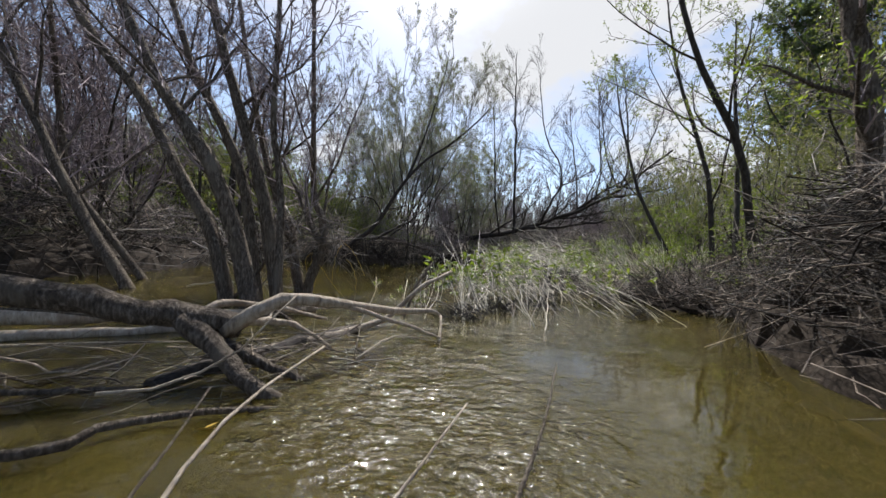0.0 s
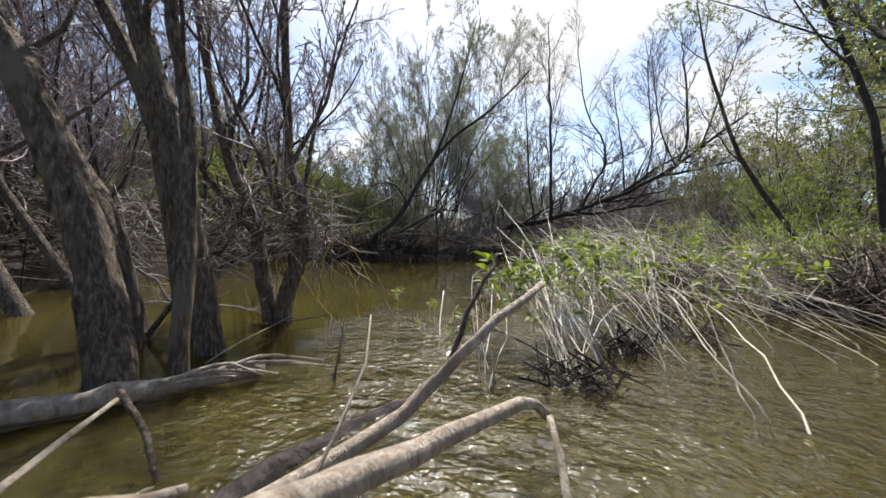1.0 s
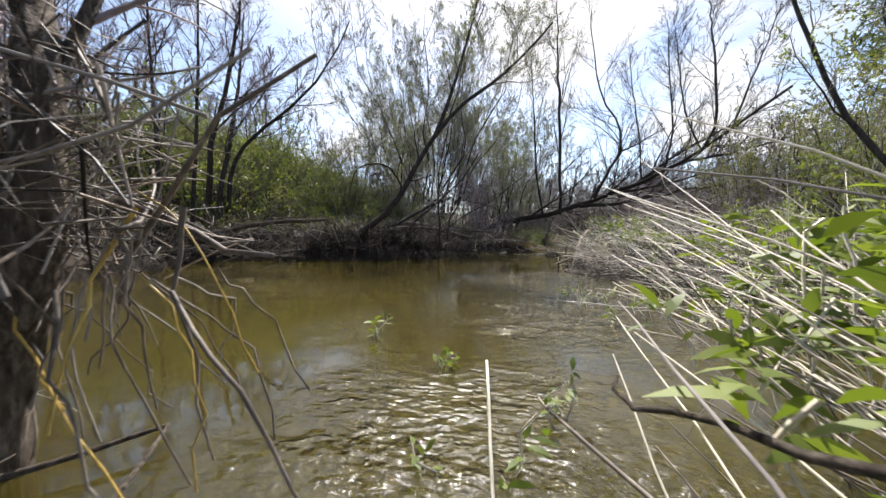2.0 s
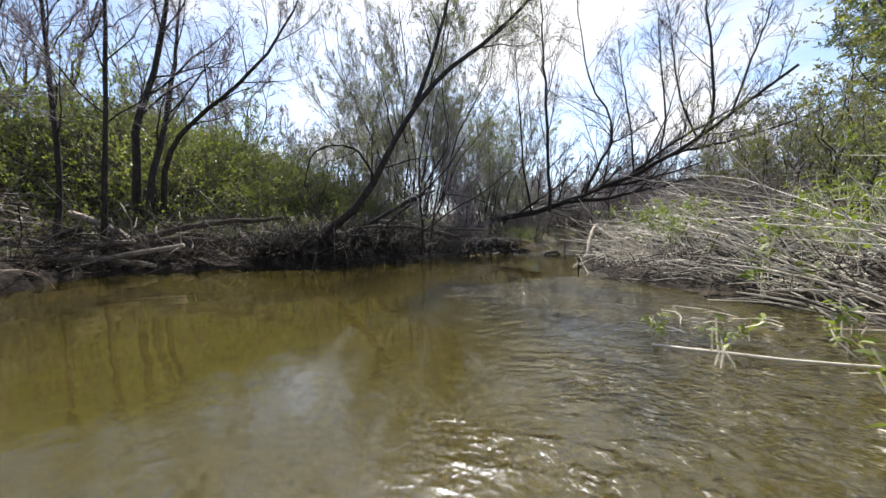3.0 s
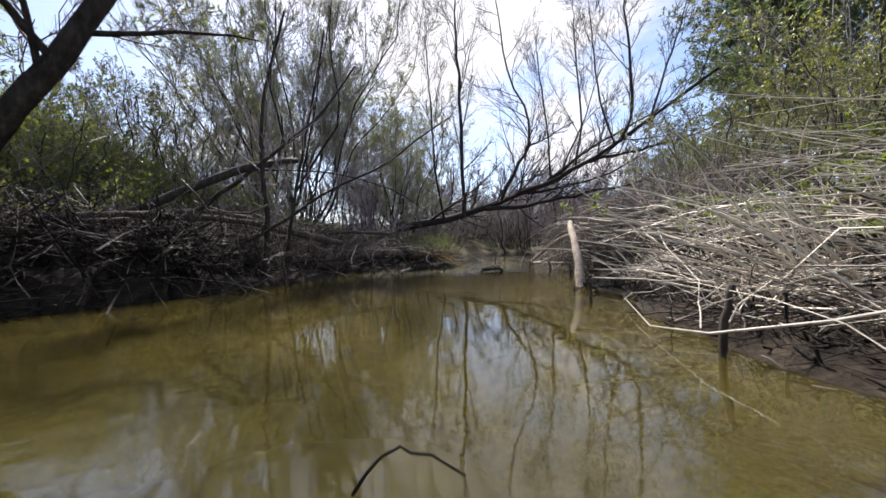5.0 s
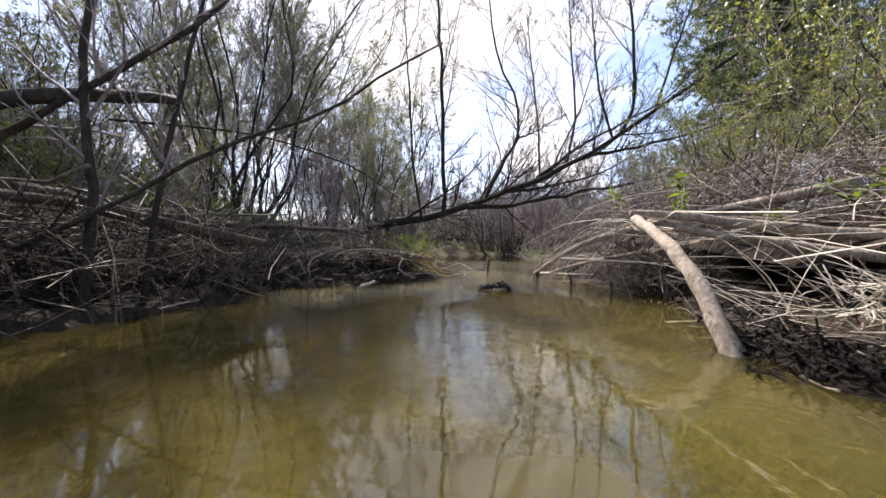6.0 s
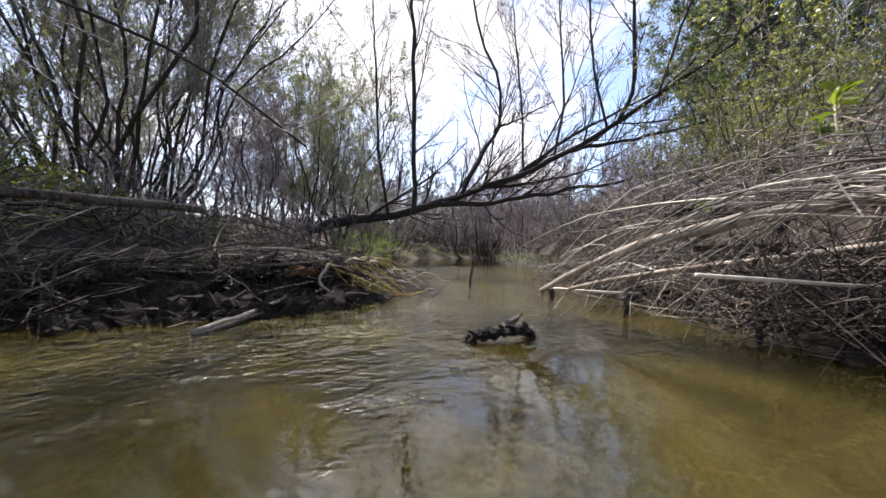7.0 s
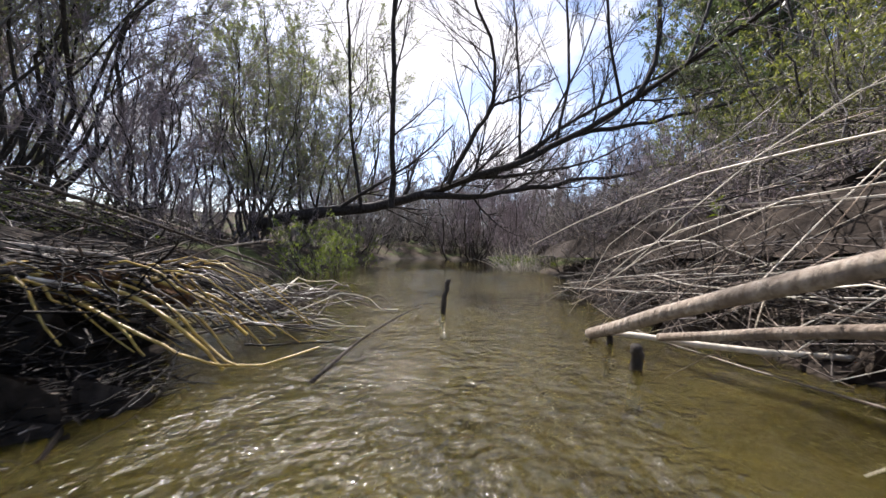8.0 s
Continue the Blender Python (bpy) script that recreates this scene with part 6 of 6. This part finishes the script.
# stalks trailing in the shallows
rng = np.random.default_rng(223)
shallows = thing("trailing_stalks", (0.7, 9.9, 0.0), "limp pale stalks trailing in the shallows", "reeds")
for b in range(26):
    q = np.array([0.1 + 1.0 * rng.random(), 9.2 + 1.5 * rng.random(), -0.004])
    d = unit(np.array([-0.6 + 0.4 * rng.normal(), 0.5 + 0.4 * rng.normal(), 0])) * (0.15 + 0.45 * rng.random())
    bend = np.array([-d[1], d[0], 0]) * 0.3 * rng.normal()
    P, R = stem([q, q + d * 0.4 + bend + [0, 0, 0.015 * rng.random()], q + d * 0.75 + bend * 0.8, q + d + [0, 0, -0.01]], 0.002 + 0.003 * rng.random() ** 2, 0.0015, 10, rng, 0.004)
    part("stalk", tubes(P, R, 5), (STRAW, STICKS, STRAW)[b % 3], shallows)

# yellow reeds draped over the debris island, a fan of pale ones beyond
rng = np.random.default_rng(222)
drape = thing("yellow_reeds", (0.3, 18.1, 0.3), "wet yellow reeds draped over the debris heap", "reeds")
for pts, r in (([(0.03, 18.41, 0.31), (0.19, 18.39, 0.305), (0.44, 18.34, 0.27), (0.64, 18.28, 0.19), (0.78, 18.22, 0.08)], 0.010), ([(0.1, 18.3, 0.29), (0.32, 18.26, 0.26), (0.52, 18.18, 0.19), (0.66, 18.1, 0.1), (0.75, 18.05, 0.02)], 0.009),
               ([(0.08, 18.36, 0.3), (0.3, 18.32, 0.28), (0.54, 18.22, 0.2), (0.7, 18.09, 0.08), (0.82, 18.02, 0.03), (1.02, 18.08, 0.06)], 0.006), ([(0.2, 18.46, 0.3), (0.48, 18.42, 0.25), (0.7, 18.36, 0.16), (0.86, 18.3, 0.05)], 0.008), ([(0.3, 18.22, 0.22), (0.52, 18.1, 0.13), (0.7, 18.04, 0.05), (0.86, 18.06, 0.02)], 0.006),
               ([(0.02, 18.3, 0.28), (0.22, 18.26, 0.25), (0.42, 18.18, 0.16), (0.54, 18.1, 0.06)], 0.006), ([(0.25, 18.38, 0.29), (0.46, 18.32, 0.24), (0.64, 18.22, 0.14), (0.76, 18.12, 0.03)], 0.006), ([(0.3, 18.44, 0.28), (0.55, 18.38, 0.22), (0.74, 18.28, 0.12), (0.84, 18.2, 0.03)], 0.006)):
    P, R = stem(pts, r, r * 0.55, 14, rng, 0.0015)
    part("reed", tubes(P, R, 8), YELLOW_REED, drape)
for i in range(48):
    a = np.array([0.05 + 0.55 * rng.random(), 18.2 + 0.35 * rng.random(), 0.26 + 0.06 * rng.random()])
    b = a + [0.2 + 0.3 * rng.random(), -0.22 + 0.25 * rng.random(), 0]
    b[2] = 0.03 + 0.16 * rng.random()
    m = a * 0.5 + b * 0.5 + [0.02 * rng.normal(), 0.02 * rng.normal(), 0.03 + 0.03 * rng.random()]
    P, R = stem([a, (a + m) / 2 + [0, 0, 0.03], m, b], 0.003 + 0.005 * rng.random() ** 2, 0.002, 9, rng, 0.006)
    part("reed", tubes(P, R, 6), (YELLOW_REED, STICKS, ROTTEN)[i % 3], drape)
LEAF_LITTER = wood_material("packed_leaf_litter", (0.045, 0.022, 0.011), (0.12, 0.062, 0.03), (0.24, 0.14, 0.075), 60, (0.3, 1, 1), 0.6, 0.9, 0.3)
clod = thing("litter_clod", (-0.03, 18.2, 0.17), "reddish-brown clod of packed leaf litter in the heap", "debris")
for c_ in ((-0.1, 18.16, 0.2), (-0.03, 18.14, 0.22), (0.05, 18.16, 0.21), (0.3, 18.3, 0.25), (0.5, 18.36, 0.2)):
    c_ = np.array(c_)
    P, R = stem([c_ - [0.07, 0, 0.01], c_ + [0, -0.01, 0.012], c_ + [0.07, 0.01, -0.01]], 0.045, 0.03, 8, rng, 0.008)
    part("clump", tubes(P, R, 9, cap=True, lump=0.35, rng=rng), LEAF_LITTER, clod, smooth=False)
jumble = thing("stalk_jumble", (0.25, 18.45, 0.2), "jumble of brown broken stalks on the debris heap", "debris")
for i in range(110):
    c = np.array([-0.4 + 1.4 * rng.random(), 18.2 + 0.6 * rng.random(), 0])
    c[2] = max(0.05, 0.34 - 0.42 * max(c[0] - 0.25, 0)) * (0.7 + 0.4 * rng.random())
    d = unit(np.array([1.0, 0.5 * rng.normal() + 0.15, 0.16 * rng.normal() - 0.12])) * (0.1 + 0.2 * rng.random())
    P, R = stem([c - d, c + rng.normal(size=3) * 0.02 + [0, 0, 0.01], c + d], 0.002 + 0.006 * rng.random() ** 2, 0.0018, 7, rng, 0.006)
    P[:, :, 2] = np.maximum(P[:, :, 2], 0.01)
    part("stalk", tubes(P, R, 5), (STICKS, STICKS, ROTTEN, STRAW, ROTTEN, STICKS)[i % 6], jumble)
pale_fan = thing("reed_fan", (0.9, 18.4, 0.1), "pale dead reeds and sticks strewn on the water", "reeds")
for i in range(60):
    a = np.array([0.5 + 0.55 * rng.random(), 18.4 + 0.6 * rng.random(), 0.04 + 0.12 * rng.random()])
    b = a + [0.1 + 0.45 * rng.random(), 0.0 + 0.6 * rng.random(), -0.1 * rng.random()]
    b[2] = max(b[2], 0.01)
    P, R = stem([a, (a + b) / 2 + [0.05 * rng.normal(), 0.05 * rng.normal(), 0.04 + 0.04 * rng.random()], b], 0.003 + 0.005 * rng.random(), 0.002, 8, rng, 0.01)
    part("reed", tubes(P, R, 5), (STICKS, STRAW, BARK, STICKS)[i % 4], pale_fan)

# ---- green shoots among the reeds ----
def shoot_patch(name, roots, label, seed, size=0.075, height=(0.12, 0.4), per=12):
    rng = np.random.default_rng(seed)
    n = len(roots)
    d = unit(np.array([-0.1, 0.15, 1.0]) + rng.normal(size=(n, 3)) * 0.3)
    s = height[0] + (height[1] - height[0]) * rng.random(n)
    P_ = np.stack([roots + d * (s * f)[:, None] for f in (0, 0.4, 0.75, 1.0)], 1)
    P_[:, 1:] += rng.normal(size=(n, 3, 3)) * 0.012
    patch = thing(name, tuple(roots.mean(0)), label, "plant", "leafy shoots among the reeds")
    tagged(part("stemwork", tubes(P_, np.full((n, 4), 0.003), 3), STRAW, patch), kind="stuff")
    t = 0.35 + 0.65 * rng.random((n, per)) ** 0.6
    pos = (roots[:, None] + d[:, None] * (s[:, None] * t)[..., None]).reshape(-1, 3) + rng.normal(size=(n * per, 3)) * 0.01
    way = rng.normal(size=(n * per, 3)) * [1, 1, 0.45] + np.repeat(d, per, 0) * 0.7
    tagged(part("foliage", blades(rng, pos, way, size), LEAF_SHOOT, patch), kind="stuff")


LEAF_SHOOT = leaf_material("young_shoot_leaf", (0.075, 0.105, 0.015), (0.125, 0.16, 0.024), (0.21, 0.245, 0.05), 0.4, 0.6)
rng = np.random.default_rng(230)
lift = lambda r, a, b: r + np.stack([np.zeros(len(r)), np.zeros(len(r)), a + (b - a) * rng.random(len(r))], 1)
shoot_patch("willowherb_shoots", lift(clump_roots(rng, 125, FRONT), 0.12, 0.44), "bright green leafy shoots among dead stalks", 231, 0.075, (0.08, 0.24), 9)
shoot_patch("willowherb_shoots", lift(reed_roots(rng, 300, 9.2, 11.8, 0.8), 0.02, 0.3), "bright green leafy shoots among flattened reeds", 232, 0.058)
shoot_patch("willowherb_shoots", lift(reed_roots(rng, 190, 11.4, 14.6, 0.8), 0.12, 0.5), "scattered green shoots among pale stalks", 233, 0.06)
shallow = np.array([[0.05, 10.2, 0.0], [0.1, 9.95, 0.0], [-0.47, 8.22, -0.02], [-0.28, 8.45, -0.02], [-0.33, 7.95, -0.02], [-0.65, 8.75, -0.02], [-1.0, 9.05, -0.02], [0.35, 10.2, 0.0], [0.6, 10.0, 0.0], [0.45, 9.7, 0.0], [0.85, 10.3, 0.0], [0.2, 9.5, 0.0]])
shoot_patch("willowherb_shoots", np.repeat(shallow, 3, 0) + rng.normal(size=(36, 3)) * [0.04, 0.04, 0.01], "limp green shoots half sunk in the shallows", 235, 0.045, (0.04, 0.16), 7)
far_roots = np.array([[3.2, 16.4, 0.5], [3.0, 15.6, 0.55], [3.5, 17.4, 0.7], [2.2, 14.9, 0.62], [1.9, 15.3, 0.66], [2.4, 14.6, 0.6], [3.7, 18.4, 0.6], [1.8, 15.9, 0.72], [2.1, 15.6, 0.68]])
shoot_patch("willowherb_shoots", np.repeat(far_roots, 2, 0) + rng.normal(size=(18, 3)) * 0.08, "green leaves sprouting over the fallen trunk", 234, 0.078, (0.06, 0.22))

# ---- small things in the water ----
rng = np.random.default_rng(301)
stump = thing("black_stump", (0.96, 16.6, 0.0), "black rotten stump breaking the water in an arch", "stump")
P, R = stem([(0.78, 16.63, -0.04), (0.82, 16.6, 0.02), (0.90, 16.59, 0.036), (1.0, 16.58, 0.038), (1.08, 16.6, 0.03), (1.14, 16.62, -0.04)], 0.024, 0.024, 26, rng, 0.004)
part("crust", tubes(P, R, 9, cap=True, lump=0.3, rng=rng), ROTTEN, stump, smooth=False)
for b in range(11):
    q = P[0, 2 + b * 17 // 11] + rng.normal(size=3) * [0.008, 0.008, 0.004]
    S, T = stem([q, q + [0.016 * rng.normal(), 0.01 * rng.normal(), 0.012 + 0.008 * rng.random()], q + [0.022 * rng.normal(), 0.015 * rng.normal(), 0.022 + 0.012 * rng.random()]], 0.014 + 0.006 * rng.random(), 0.004, 5)
    part("splinter", tubes(S, T, 5, lump=0.3, rng=rng), ROTTEN, stump, smooth=False)
for b in range(4):
    q = np.array([0.95 + 0.022 * b, 16.6 + 0.012 * b, 0.055])
    S, T = stem([q, q + [0.03, 0.005, 0.022], q + [0.065, 0.012, 0.03 + 0.008 * b]], 0.014, 0.006, 6)
    part("bark_flap", tubes(S, T, 6, lump=0.3, rng=rng), STICKS, stump, "torn brown bark", smooth=False)
for i, (x, y, h, r) in enumerate([(2.046, 16.97, 0.11, 0.02), (2.045, 17.76, 0.085, 0.022), (1.74, 18.87, 0.22, 0.018), (2.24, 18.06, 0.07, 0.014), (2.6, 16.7, 0.2, 0.016), (0.45, 12.73, 0.22, 0.013), (0.8, 13.95, 0.12, 0.012), (1.95, 16.2, 0.1, 0.014)]):
    log("water_stake", [(x, y, -0.15), (x + 0.01, y, h * 0.4), (x + 0.03 * (i % 3 - 1), y - 0.01, h)], r, r * 0.8, "dark broken stake standing in the water", BARK_DARK, 8, 8, 310 + i, 0.14, "stake")
rng = np.random.default_rng(330)
snag = thing("snag_debris", (-0.28, 12.03, 0.0), "dark weed-hung snag of twigs in the water", "snag")
P, R = scatter(rng, 46, [(-0.36, 12.1, -0.03), (-0.28, 12.06, -0.02), (-0.2, 11.95, -0.03)], 0.035, 0.06, length=(0.05, 0.15), radius=(0.002, 0.007), tilt=0.25)
for b in range(46):
    part("twig", tubes(P[b:b + 1], R[b:b + 1], 5, cap=True, lump=0.15, rng=rng), ROTTEN, snag)
for pts, r in (([(-0.24, 12.02, 0.03), (-0.27, 11.85, 0.03), (-0.31, 11.6, -0.02)], 0.005), ([(-0.37, 12.06, 0.0), (-0.38, 12.06, 0.07), (-0.37, 12.08, 0.14)], 0.004), ([(-0.6, 12.35, 0.0), (-0.52, 12.36, 0.05), (-0.44, 12.33, 0.02)], 0.003)):
    P, R = stem(pts, r, r * 0.6, 8, rng, 0.004)
    part("twig", tubes(P, R, 6, cap=True), ROTTEN, snag)
log("floating_stalk", [(-0.25, 11.98, 0.01), (-0.26, 11.8, 0.012), (-0.275, 11.68, 0.004), (-0.25, 11.5, 0.006), (-0.22, 11.2, 0.002), (-0.23, 10.75, 0.0), (-0.2, 10.5, -0.004)], 0.0045, 0.0022, "long dark stalk floating on the water", BARK, 22, 6, 332, 0.15, "stalk", 0.9)
log("floating_stalk", [(0.2, 12.25, 0.02), (0.06, 11.95, 0.03), (-0.04, 11.74, 0.02), (-0.14, 11.6, 0.004), (-0.24, 11.47, -0.008)], 0.0026, 0.0015, "dark weed-hung stalk trailing from the reeds", ROTTEN, 14, 6, 337, 0.3, "stalk", 0.9)
log("floating_stalk", [(0.0, 10.12, 0.005), (0.2, 9.98, 0.02), (0.42, 9.93, 0.012), (0.9, 9.75, 0.04)], 0.006, 0.005, "pale stalk lying in the shallows", STRAW, 8, 6, 333, 0.03, "stalk")
log("curved_reed", [(1.89, 12.0, 0.4), (1.85, 12.0, 0.68), (1.76, 12.0, 0.86), (1.56, 12.0, 1.07), (1.49, 12.0, 1.26)], 0.006, 0.003, "single tall bent reed", STRAW, 10, 6, 334, 0.02, "stalk")

log("drift_reed", [(-0.33, 8.5, 0.03), (-0.31, 8.4, 0.04), (-0.13, 7.99, 0.05), (0.01, 7.72, 0.06), (0.12, 7.5, 0.05)], 0.004, 0.005, "brown stalk slanting through the shallows", STICKS, 10, 6, 335, 0.02, "stalk")
log("drift_reed", [(-0.43, 7.95, -0.05), (-0.45, 8.05, 0.05), (-0.47, 8.3, 0.2)], 0.004, 0.003, "thin upright dead reed in the riffle", STRAW, 8, 6, 336, 0.02, "stalk")

leaf_rng = np.random.default_rng(350)
fallen = part("fallen_leaf", blades(leaf_rng, np.array([[0.0, 0.0, 0.006], [0.02, 0.015, 0.006]]), np.array([[1.0, 0.3, 0.1], [0.4, 1.0, 0.1]]), 0.06, 0.3, 0.05), YELLOW_REED)
fallen.location = (-0.58, 5.66, 0.0)
tagged(fallen, "yellow fallen leaf floating on the water", "leaf")

# low tuft of reeds and shoots at the far side of the channel
rng = np.random.default_rng(340)
tuft = thing("far_reeds", (6.2, 24.6, 0.0), "low pale reeds with green shoots at the water's edge", "reeds")
q = np.stack([5.3 + 1.3 * rng.random(260), 23.0 + 3.0 * rng.random(260), np.full(260, -0.03)], 1)
q[:, 0] += 0.4 * (q[:, 1] - 24.5)
P, R = laid(rng, q, (-0.2, -0.1, 0.7), (0.3, 0.8), 0.08, 5, (0.004, 0.008))
tagged(part("stalk_mass", tubes(P, R, 3), STRAW, tuft), kind="stuff")
shoot_patch("willowherb_shoots", q[::4] + [0, 0, 0.1], "green shoots among low reeds by the channel", 341, 0.1, (0.1, 0.35))
